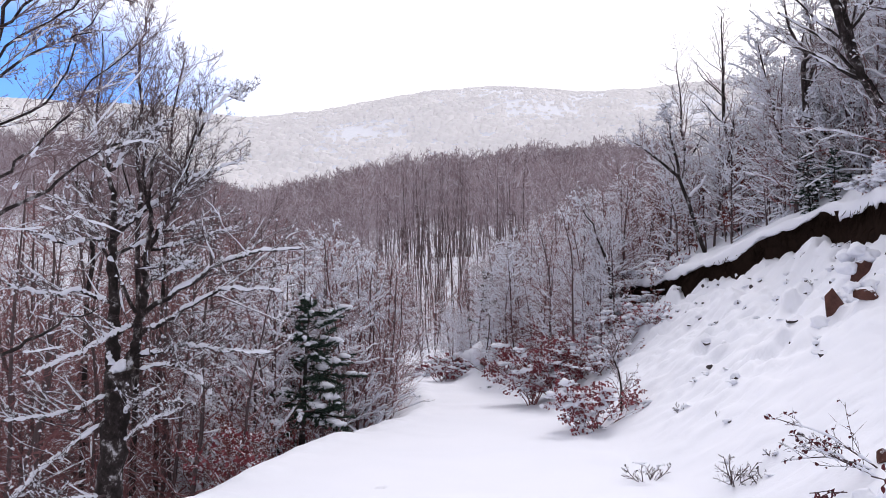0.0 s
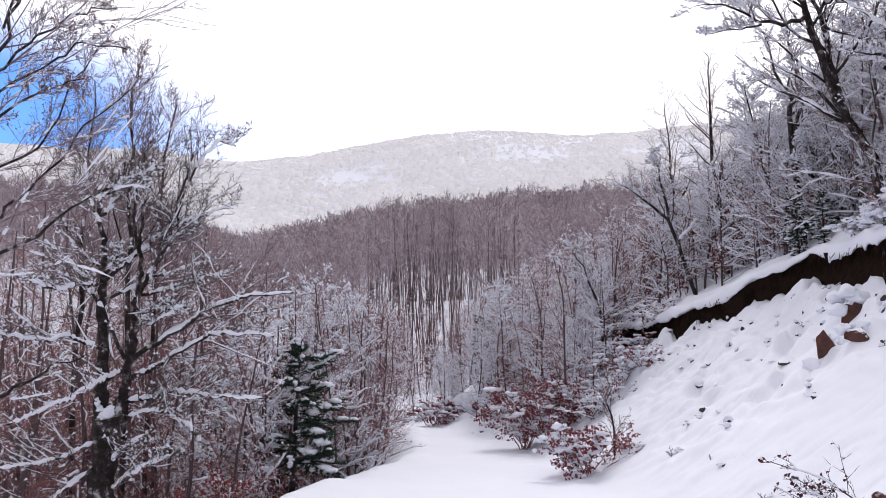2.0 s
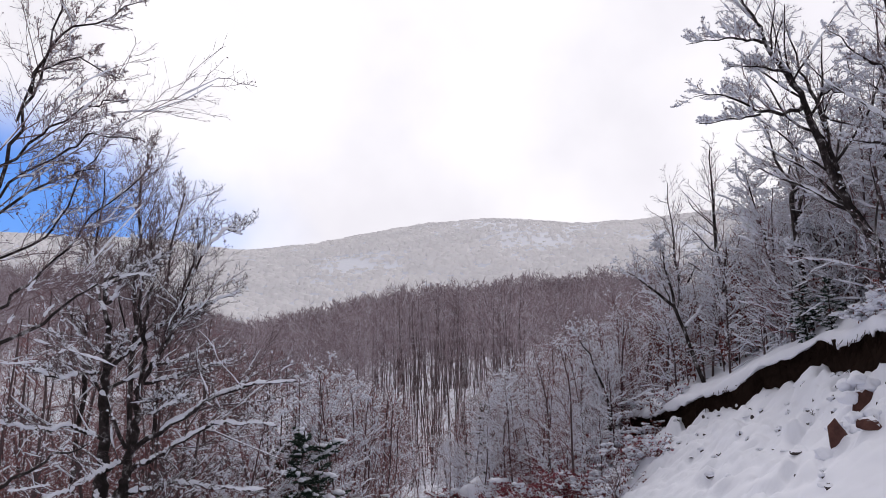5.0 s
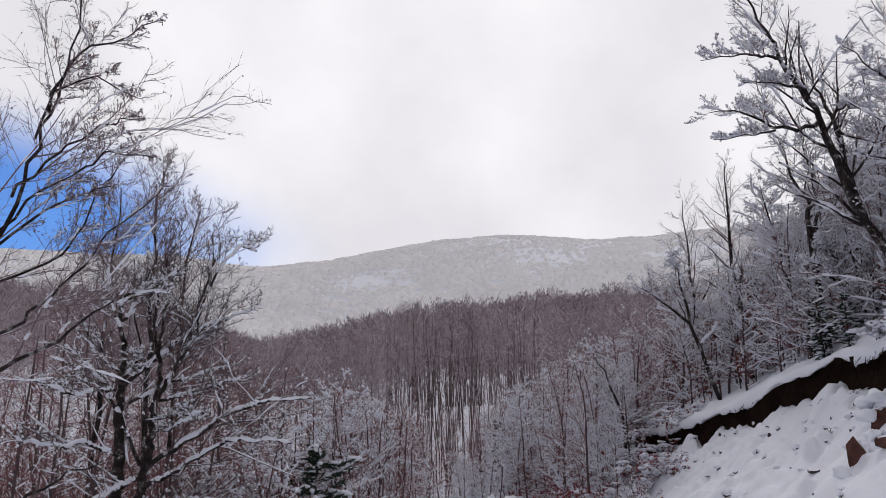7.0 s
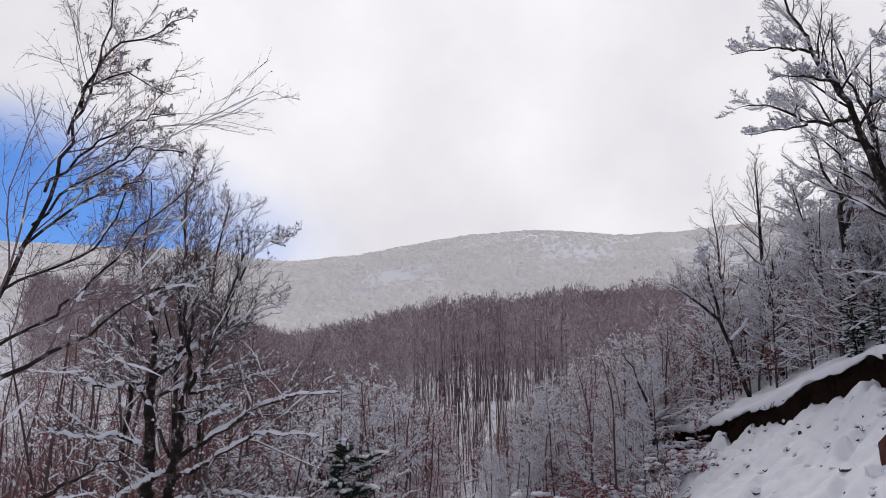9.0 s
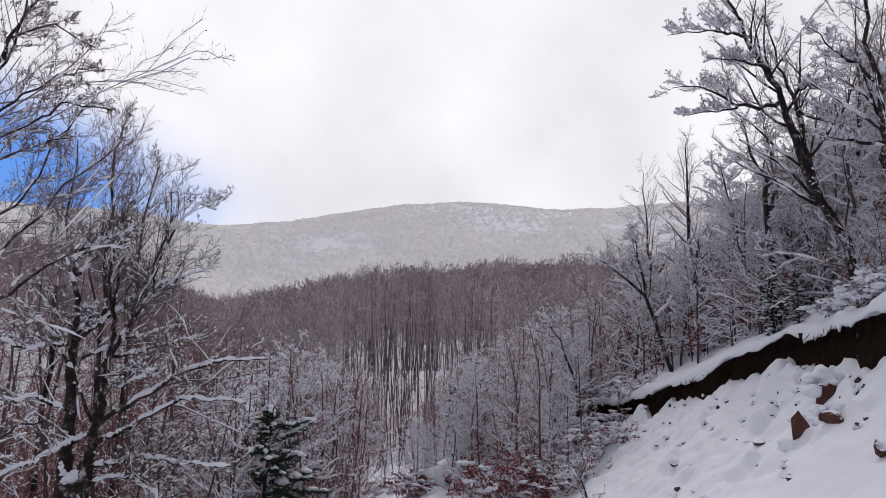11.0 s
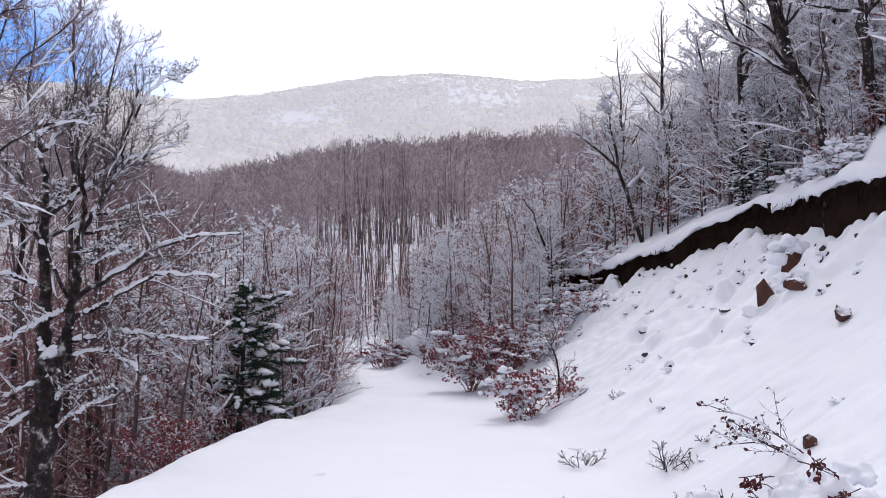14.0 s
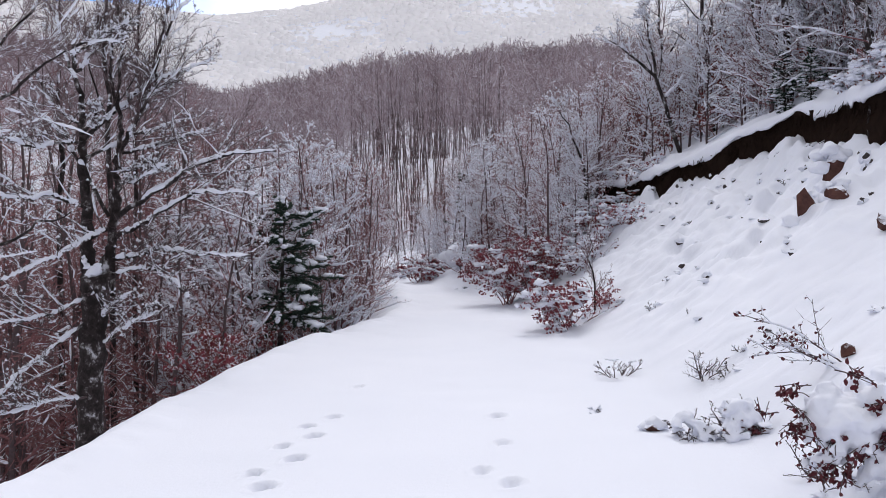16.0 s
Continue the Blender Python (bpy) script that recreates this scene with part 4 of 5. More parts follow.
brush_far = protos(5, "thicket_tree", 350, "dense brown thicket tree flecked with snow", "tree", "valley woods", 5.2, 0.05, PLAN_BUSHY_FAR, share=0.4, clot=2.5, fine=False, dust=0.9)
sapl = protos(4, "sapling", 60, "slender reddish-brown bare sapling", "sapling", "roadside saplings", 4.0, 0.018, PLAN_SAPLING, share=0.45, clot=1.6)
rusty = protos(4, "leafy_sapling", 65, "young beech still holding rust-brown leaves under snow", "sapling", "leafy saplings", 2.2, 0.016, PLAN_SAPLING, share=0.65, clot=2.0, leaves=(M_RUST, 300, 0.08))
scatter(poles, 70, (-34, -4), (13.5, 26), 1, 9.0, (0.6, 1.0), valley_side, 0.7, ceiling=left_top)
scatter(poles, 40, (-35, -19), (14, 30), 36, 9.0, (0.6, 1.0), valley_side, 0.6, ceiling=left_top)
scatter(poles_far, 112, (-34, -3), (25, 62), 11, 9.0, (0.8, 1.2), valley_side, 1.0, ceiling=left_top)
scatter(brush, 60, (-34, -4), (13.0, 24), 2, 5.2, (0.5, 1.0), valley_side, 0.7, ceiling=left_top)
scatter(bushy, 44, (-15, -3), (15, 24), 22, 5.2, (0.5, 1.0), valley_side, 0.7, ceiling=left_top)
scatter(brush_far, 72, (-34, -2), (22, 60), 12, 5.2, (0.8, 1.5), valley_side, 1.0, ceiling=left_top)
scatter(sapl, 46, (-9, -2.0), (14.5, 27), 3, 4.0, (0.75, 1.15), lambda x, y: -2.6 < x - road_left(y) < -0.3, 0.2, ceiling=left_top)
scatter(bushy, 105, (5, 34), (14, 26), 4, 5.2, (0.5, 1.1), bank_side, 0.7, ceiling=right_top)
scatter(bushy_far, 100, (2, 36), (24, 60), 14, 5.2, (0.6, 1.6), bank_side, 1.0, ceiling=right_top)
scatter(slope_far, 60, (3, 36), (20, 60), 5, 9.0, (0.4, 1.1), bank_side, 0.9, ceiling=right_top, least=0.25)
scatter(bushy, 55, (1.0, 14), (18, 34), 16, 5.2, (0.3, 0.7), thicket_side, 0.5, ceiling=right_top, least=0.2)
scatter(slope_far, 45, (19, 38), (17, 40), 25, 9.0, (0.6, 1.3), bank_side, 0.8, ceiling=right_top, least=0.4)
scatter(sapl, 100, (3, 30), (16, 34), 6, 4.0, (0.6, 1.1), lambda x, y: bank_side(x, y) or thicket_side(x, y), 0.4, ceiling=right_top)
scatter(rusty, 105, (4, 31), (13, 36), 17, 2.2, (0.4, 1.2), lambda x, y: bank_side(x, y) and x < bank_foot(y) + 7.0, 0.4)
scatter(rusty, 10, (-14, -7), (11, 17), 18, 2.2, (0.3, 0.5), lambda x, y: -1.4 < x - road_left(y) < -0.6, 0.4)
scatter(bushy_far, 45, (-5, 5), (29, 75), 7, 5.2, (0.3, 0.9), lambda x, y: x < road_left(y) - 0.5 or x > road_right(y) + 0.5, gap=1.2, ceiling=lambda a: 2.6, least=0.15)
scatter(bushy_far, 50, (0.8, 10), (29, 90), 27, 5.2, (0.5, 1.5), lambda x, y: x > road_right(y) + 0.6, gap=1.2, ceiling=right_top, least=0.25)
scatter(brush_far, 40, (-7, -1.6), (28, 85), 28, 5.2, (0.5, 1.4), lambda x, y: x < road_left(y) - 0.5, gap=1.2, ceiling=lambda a: 4.3, least=0.25)
scatter(bushy, 30, (-3, 4.5), (27.5, 46), 29, 5.2, (0.2, 0.5), lambda x, y: x < road_left(y) - 0.5 or x > road_right(y) + 0.5, gap=0.6, ceiling=lambda a: 2.0, least=0.1)
scatter(sapl, 40, (-4, 5), (28, 60), 19, 4.0, (0.6, 1.4), lambda x, y: x < road_left(y) - 0.5 or x > road_right(y) + 0.5, gap=0.8, ceiling=lambda a: 3.5)
scatter(brush_far, 55, (-3.8, 4.2), (38, 105), 30, 5.2, (0.7, 1.4), lambda x, y: x < road_left(y) - 0.5 or x > road_right(y) + 0.5, gap=1.4, ceiling=lambda a: 4.2, least=0.25)
scatter(poles_far, 45, (-3.8, 4.5), (36, 100), 31, 9.0, (0.5, 1.0), lambda x, y: x < road_left(y) - 0.5 or x > road_right(y) + 0.5, gap=1.6, ceiling=lambda a: 5.0)
scatter(brush, 30, (3, 14), (19, 40), 32, 5.2, (0.4, 0.9), thicket_side, 0.6, ceiling=right_top, least=0.2)
scatter(brush_far, 60, (4, 30), (20, 55), 33, 5.2, (0.5, 1.3), bank_side, 0.8, ceiling=right_top, least=0.25)
scatter(bushy, 55, (16, 35), (15.5, 25), 34, 5.2, (0.3, 0.8), bank_side, 0.5, ceiling=right_top, least=0.2)
scatter(slope_far, 40, (-8, 14), (60, 120), 8, 9.0, (0.8, 1.2), gap=2.0, ceiling=lambda a: 5.5)
scatter(bushy_far, 35, (-6, 6), (78, 150), 45, 5.2, (0.2, 0.55), gap=1.5)
scatter(bushy, 46, (19, 32), (15, 21), 44, 5.2, (0.22, 0.5), lambda x, y: x > bank_foot(y) + 0.5 and y > 6, 0.35, ceiling=right_top, least=0.15)
retire(poles + poles_far + slope_far + bushy + bushy_far + brush + brush_far + sapl + rusty)


# -- woods on the opposite slope: nobody could count them --
def far_woods():
    rng = random.Random(71)
    sk, poles_seen = Skin(), Skin()
    made = 0
    while made < 2500:
        kind = "grove" if made < 200 else "pole" if made < 240 else "crown"
        if kind == "grove":
            az, r = rng.uniform(-4.8, 5.2) + rng.gauss(0, 0.3), rng.uniform(78, 150)
        elif kind == "pole":
            az, r = rng.uniform(-2.4, 1.6), rng.uniform(50, 100)
        else:
            az, r = rng.uniform(-27, 15), math.sqrt(rng.uniform(60 ** 2, 256 ** 2))
            if (-4.4 < az < 4.8 and 86 < r < 142) or (abs(az + 0.4) < 1.9 + rng.uniform(-0.3, 0.3) and r < 110) or (az > 4 and r < 110 and rng.random() < 0.5):
                continue
        made += 1
        p = spot(az, r)
        crest = float(np.interp(az, [-36, -30, -22, -16, -12, -9.3, -6.2, -3.5, -0.8, 2.2, 4.6, 5.9, 7.4, 9.2, 20], [12, 11.9, 11.6, 9.9, 8.6, 9.3, 10.1, 10.8, 11.3, 11.3, 11.6, 11.9, 11.5, 11.6, 11.9]))
        h = min(rng.uniform(9.0, 12.5) if kind != "pole" else rng.uniform(5, 9), (1.6 + r * math.tan(radians(crest)) - p.z) * rng.uniform(0.8, 1.0))
        if h < 3.0:
            continue
        t = polyline(rng, p, Vector((rng.gauss(0, 0.05), rng.gauss(0, 0.05), 1)), h, 4, 0.04, 0.1)
        if kind != "crown":
            girth = rng.uniform(0.04, 0.085) if kind == "grove" else 0.05
            poles_seen.tube(t, [girth, girth * 0.9, girth * 0.75, girth * 0.5, 0.012], 3, tip=False)
        low, twigs, sub = (0.36, 24, 6) if kind == "grove" else (0.35, 8, 4) if kind == "pole" else (0.15, 26, 6)
        wide = rng.uniform(0.2, 0.28)
        for k in range(twigs):
            u = low + (0.99 - low) * rng.random()
            q, d = at_length(t, u)
            v = 2 * (u - low) / (0.99 - low) - 1
            ln = h * wide * (0.25 + 0.75 * math.sqrt(max(0.0, 1 - v * v))) * rng.uniform(0.5, 1.15)
            w = side_way(rng, d, radians(rng.uniform(35, 85)))
            e = q + w * ln
            sk.spike(q, e, rng.uniform(0.03, 0.045) * r / 210)
            for _ in range(sub):
                a = q.lerp(e, rng.uniform(0.3, 1.0))
                sk.spike(a, a + (side_way(rng, w, radians(rng.uniform(20, 80))) + Vector((0, 0, 0.3))) * ln * rng.uniform(0.2, 0.5), rng.uniform(0.04, 0.075) * r / 210)
    tagged(new("far_woods", sk.mesh("far_woods", M_FARWOOD, False)), "brown leafless forest covering the opposite slope", "forest", kind="stuff")
    tagged(new("far_trunks", poles_seen.mesh("far_trunks", M_FARTRUNK, False)), "bare brown trunks of the forest on the opposite slope", "trunks", kind="stuff")


def rimed_woods():
    rng = random.Random(72)
    sk = Skin()
    made = 0
    while made < 21000:
        az = rng.uniform(-34, 24)
        r = math.sqrt(rng.uniform(470 ** 2, 812 ** 2))
        p = spot(az, r)
        thick = float(fractal(p.x, p.y, 60, 12))
        if rng.random() > 0.85 + 0.6 * thick:
            continue
        made += 1
        w = rng.uniform(1.8, 4.2) * (1 + 0.35 * thick)
        sk.dome(p, w, w * rng.uniform(0.25, 0.6), rng)
    tagged(new("rimed_woods", sk.mesh("rimed_woods", M_FROST)), "frost-white forest on the mountain", "forest", kind="stuff")


far_woods()
rimed_woods()


# ---- the cut bank: dark earth face under an overhanging lip of snow ----
def cut_bank():
    rng = random.Random(81)
    ys = np.arange(7.0, 27.2, 0.06)
    levels = 9
    verts, faces = [], []
    for j, y in enumerate(ys):
        x = float(bank_foot(y))
        z0 = float(ground_z(x - 0.05, y, np.array(False))) - 0.25
        z1 = float(ground_z(x + 0.03, y, np.array(True))) + 0.02
        for k in range(levels + 1):
            u = k / levels
            n = float(fractal(y * 1.3, u * 2.2 + 7, 0.5, 6, 4))
            verts.append((x - 0.10 + 0.10 * u * (1 - u) + 0.06 * n, y + 0.02 * n, z0 + (z1 - z0) * u))
    for j in range(len(ys) - 1):
        for k in range(levels):
            a = j * (levels + 1) + k
            faces.append((a, a + 1, a + levels + 2, a + levels + 1))
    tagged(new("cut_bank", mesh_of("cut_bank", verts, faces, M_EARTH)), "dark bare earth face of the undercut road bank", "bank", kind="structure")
    # snow lip
    verts, faces = [], []
    m = 12
    for y in ys:
        x = float(bank_foot(y))
        h = float(face_height(y))
        z1 = float(ground_z(x + 0.05, y, np.array(True)))
        zb = float(ground_z(x + 0.8, y, np.array(True)))
        reach = 0.20 + 0.08 * float(value_noise(y / 1.3, 3, 2)) + 0.03 * float(fractal(y, 3, 0.31, 5, 3))
        rag = float(fractal(y, 9, 0.42, 1, 4))
        hang = 0.07 + 0.08 * float(value_noise(y / 0.8, 5, 7)) + 0.07 * rag * abs(rag) + (0.025 if float(value_noise(y / 0.09, 7, 3)) > 0.5 else 0.0)
        hang = max(0.02, hang) * min(1, h / 0.5)
        top = 0.19 + 0.08 * float(value_noise(y / 0.9, 1, 3)) + 0.03 * float(value_noise(y / 0.35, 1, 8))
        prof = [(0.85, zb - z1 - 0.04), (0.6, 0.75 * (zb - z1) + 0.05), (0.35, 0.45 * (zb - z1) + top * 0.9), (0.1, top), (-0.08, top * 0.92), (-reach * 0.8, top * 0.6),
                (-reach, top * 0.15), (-reach * 1.02, -hang * 0.5), (-reach * 0.95, -hang), (-reach * 0.8, -hang * 0.95), (-reach * 0.55, -hang * 0.4), (0.0, -0.05)]
        for dx, dz in prof:
            verts.append((x + dx, y, z1 + dz))
    for j in range(len(ys) - 1):
        for k in range(m - 1):
            a = j * m + k
            faces.append((a, a + m, a + m + 1, a + 1))
    tagged(new("snow_cornice", mesh_of("snow_cornice", verts, faces, M_SNOW)), "ragged overhanging lip of snow along the bank's edge", "snow", kind="structure")
    # fringe of grass and rootlets under the lip
    sk = Skin()
    for k in range(900):
        y = rng.uniform(8, 26)
        x = float(bank_foot(y))
        p = Vector((x - rng.uniform(0.08, 0.16), y, float(ground_z(x + 0.05, y, np.array(True))) - rng.uniform(0.0, 0.25)))
        sk.spike(p, p + Vector((rng.gauss(-0.03, 0.04), rng.gauss(0, 0.05), -rng.uniform(0.08, 0.3))), rng.uniform(0.004, 0.009))
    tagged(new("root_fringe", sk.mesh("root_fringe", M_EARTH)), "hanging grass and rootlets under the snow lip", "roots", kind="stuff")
    # roots that hang out of the face
    for k in range(40):
        y = rng.uniform(8, 24)
        x = float(bank_foot(y)) - 0.12
        z1 = float(ground_z(x + 0.2, y, np.array(True))) - 0.1
        z0 = float(ground_z(x - 0.1, y, np.array(False)))
        p = Vector((x + 0.08, y, rng.uniform(z0 + 0.2, z1)))
        sk = Skin()
        o = p.copy()
        sk.tube([q - o for q in polyline(rng, p, Vector((-0.8, rng.uniform(-0.6, 0.6), -0.2)), rng.uniform(0.15, 0.45), 5, 0.2, -0.25)], [0.012, 0.01, 0.008, 0.006, 0.005, 0.003], 4)
        ob = new("root", sk.mesh("root", M_EARTH))
        ob.location = o
        tagged(ob, "thin dark root hanging from the earth face", "root", "roots in the bank")


cut_bank()


# ---- rocks and stones on the bank ----
def chipped(seed, size, cuts=15, taper=0.0):
    """An angular block: a sphere with flat faces knocked off."""
    rng = random.Random(seed)
    bm = bmesh.new()
    bmesh.ops.create_icosphere(bm, subdivisions=3, radius=1)
    for v in bm.verts:
        v.co *= 1 + 0.12 * noise.noise(v.co * 1.7 + Vector((seed, 0, 0)))
    for _ in range(cuts):
        n = Vector((rng.gauss(0, 1), rng.gauss(0, 1), rng.gauss(0, 1))).normalized()
        c = rng.uniform(0.35, 0.7)
        for v in bm.verts:
            d = v.co.dot(n) - c
            if d > 0:
                v.co -= n * d * 0.97
    for v in bm.verts:
        v.co *= 1 + 0.05 * noise.noise(v.co * 6)
        k = 1 - taper * max(0.0, v.co.z + 0.5) / 1.4
        v.co = Vector((v.co.x * size[0] * k, v.co.y * size[1] * k, v.co.z * size[2]))
    return bm


def rock(name, seed, p, size, material, label, turn=(0, 0, 0), cap=0.5, group="", taper=0.0, heap=()):
    root = new(name)
    bm = chipped(seed, size, 15, taper)
    me = bpy.data.meshes.new("block")
    bm.to_mesh(me)
    bm.free()
    me.materials.append(material)
    body = part("block", me, root)
    body.rotation_euler = [radians(a) for a in turn]
    if heap:
        rng = random.Random(seed + 7)
        sk = Skin()
        for dx, dy, dz, w in heap:
            sk.lump(Vector((dx, dy, dz)), w * 0.85, w * 0.85, w * 0.62, rng, 0.6, 3)
        tagged(part("snow", sk.mesh("snow", M_SNOW), root), "snow heaped on and against the rock", kind="stuff")
    elif cap:
        rng = random.Random(seed + 5)
        sk = Skin()
        for k in range(3):
            a = rng.uniform(-1, 1)
            sk.lump(Vector((0.4 * a * size[0], (0.22 + 0.2 * k) * size[1], size[2] * (0.45 - 0.2 * k))),
                    size[0] * (0.55 + cap * 0.45), size[1] * (0.6 + cap * 0.4), size[2] * rng.uniform(0.6, 0.8), rng, 0.7, 2)
        tagged(part("snow", sk.mesh("snow", M_SNOW), root), "rounded cap of snow", kind="stuff")
    root.location = p
    return tagged(root, label, "rock", group)


q = on_ground(22.9, 0.9)
rock("boulder", 3, q + Vector((0.05, 0.05, 0.04)), (0.32, 0.26, 0.36), M_ROCK, "red-brown pointed boulder half buried in snow", (0, -14, 20), 0, taper=0.6, heap=((-0.2, -0.1, -0.2, 0.17), (0.22, 0.0, -0.05, 0.2), (0.28, 0.1, 0.1, 0.16), (0.05, 0.15, 0.16, 0.15)))
q = on_ground(24.2, 2.7)
rock("boulder", 8, q + Vector((0.1, 0, 0.06)), (0.27, 0.24, 0.47), M_ROCK, "tall red-brown boulder leaning on the bank", (0, 18, 50), 0, taper=0.35, heap=((0.0, 0.1, 0.36, 0.17), (0.14, 0.06, 0.26, 0.17), (-0.2, 0.05, 0.1, 0.16), (0.24, -0.05, -0.05, 0.18), (-0.12, 0.2, 0.3, 0.15)))
q = on_ground(24.7, 1.9)
rock("boulder", 9, q + Vector((0.0, 0, 0.02)), (0.21, 0.18, 0.18), M_ROCK, "dark red-brown boulder in the snow", (0, 0, 80), 0, heap=((0.1, 0.08, 0.08, 0.14), (-0.12, 0.1, 0.06, 0.12)))
q = on_ground(27.2, -0.3)
rock("boulder", 12, q + Vector((0.0, 0, 0.08)), (0.2, 0.16, 0.14), M_ROCK, "smooth red-brown boulder in the snow", (0, -25, 10), 0)
q = on_ground(25.3, -7.4)
rock("boulder", 13, q + Vector((0.0, 0, 0.03)), (0.09, 0.08, 0.08), M_ROCK, "small red-brown stone under a bent twig", (0, 0, 10), 0)
q = on_ground(14.3, -12.2)
rock("boulder", 14, q + Vector((0.0, 0, 0.02)), (0.11, 0.09, 0.07), M_ROCK, "red-brown stone edging the road", (0, 0, 30), 0.5)
STONES = [(20.9, 0.4, .16), (15.9, -0.9, .13), (16.1, -2.3, .11), (17.1, -5.5, .07), (21.1, -6.1, .07), (17.5, -3.0, .10), (14.9, 0.2, .08), (15.6, 0.6, .08), (18.6, 2.4, .10),
          (20.6, 2.6, .09), (13.0, 0.7, .09), (20.0, 1.7, .07), (22.0, 3.3, .09), (19.1, 2.8, .08), (13.7, 0.7, .07), (16.3, 0.2, .07), (24.9, 3.4, .12), (26.3, 3.9, .12),
          (2.3, -3.7, .12), (2.9, -3.6, .09), (23.3, 4.0, .08), (21.6, 2.0, .06), (19.6, 0.6, .06), (17.8, 1.5, .07)]
for k, (az, el, s) in enumerate(STONES):
    q = on_ground(az, el)
    s *= 0.75
    rock("stone", 20 + k, q + Vector((0, 0, -s * 0.15)), (s * (0.9 + 0.15 * (k % 4)), s, s * (0.8 + 0.2 * (k % 3))), M_STONE, "dark grey stone showing through the snow", (18 * (k % 3), 12 * (k % 5), 37 * k), 0.35 if k % 2 else 0, "stones on the bank")
# small dark stones, many added as the shade in gaps between snow lumps
gap_stones = random.Random(88)
for k in range(78):
    y = gap_stones.uniform(10.5, 24)
    x = float(bank_foot(y)) - 0.25 - abs(gap_stones.gauss(0, 1.1))
    s = gap_stones.uniform(0.03, 0.075)
    rock("stone", 120 + k, Vector((x, y, float(ground_z(x, y)) - s * 0.1)), (s * gap_stones.uniform(0.8, 1.5), s, s * gap_stones.uniform(0.7, 1.3)), M_STONE, "small dark stone, also standing in for shaded gaps between snow lumps", (20 * (k % 4), 15 * (k % 5), 37 * k), 0.5 if k % 3 else 0, "stones on the bank")
for k, (az, el, s) in enumerate([(1.3, -2.5, .5), (2.0, -2.3, .45), (2.8, -2.2, .55), (0.5, -2.7, .35), (3.3, -2.6, .4), (1.7, -1.6, .4)]):
    q = on_ground(az, el)
    rock("outcrop", 60 + k, q + Vector((0, 0.1, s * 0.3)), (s, s * 0.8, s * 0.75), M_STONE, "dark rock outcrop with snow at the road's bend", (0, 0, 61 * k), 0.2, "rocks at the bend")


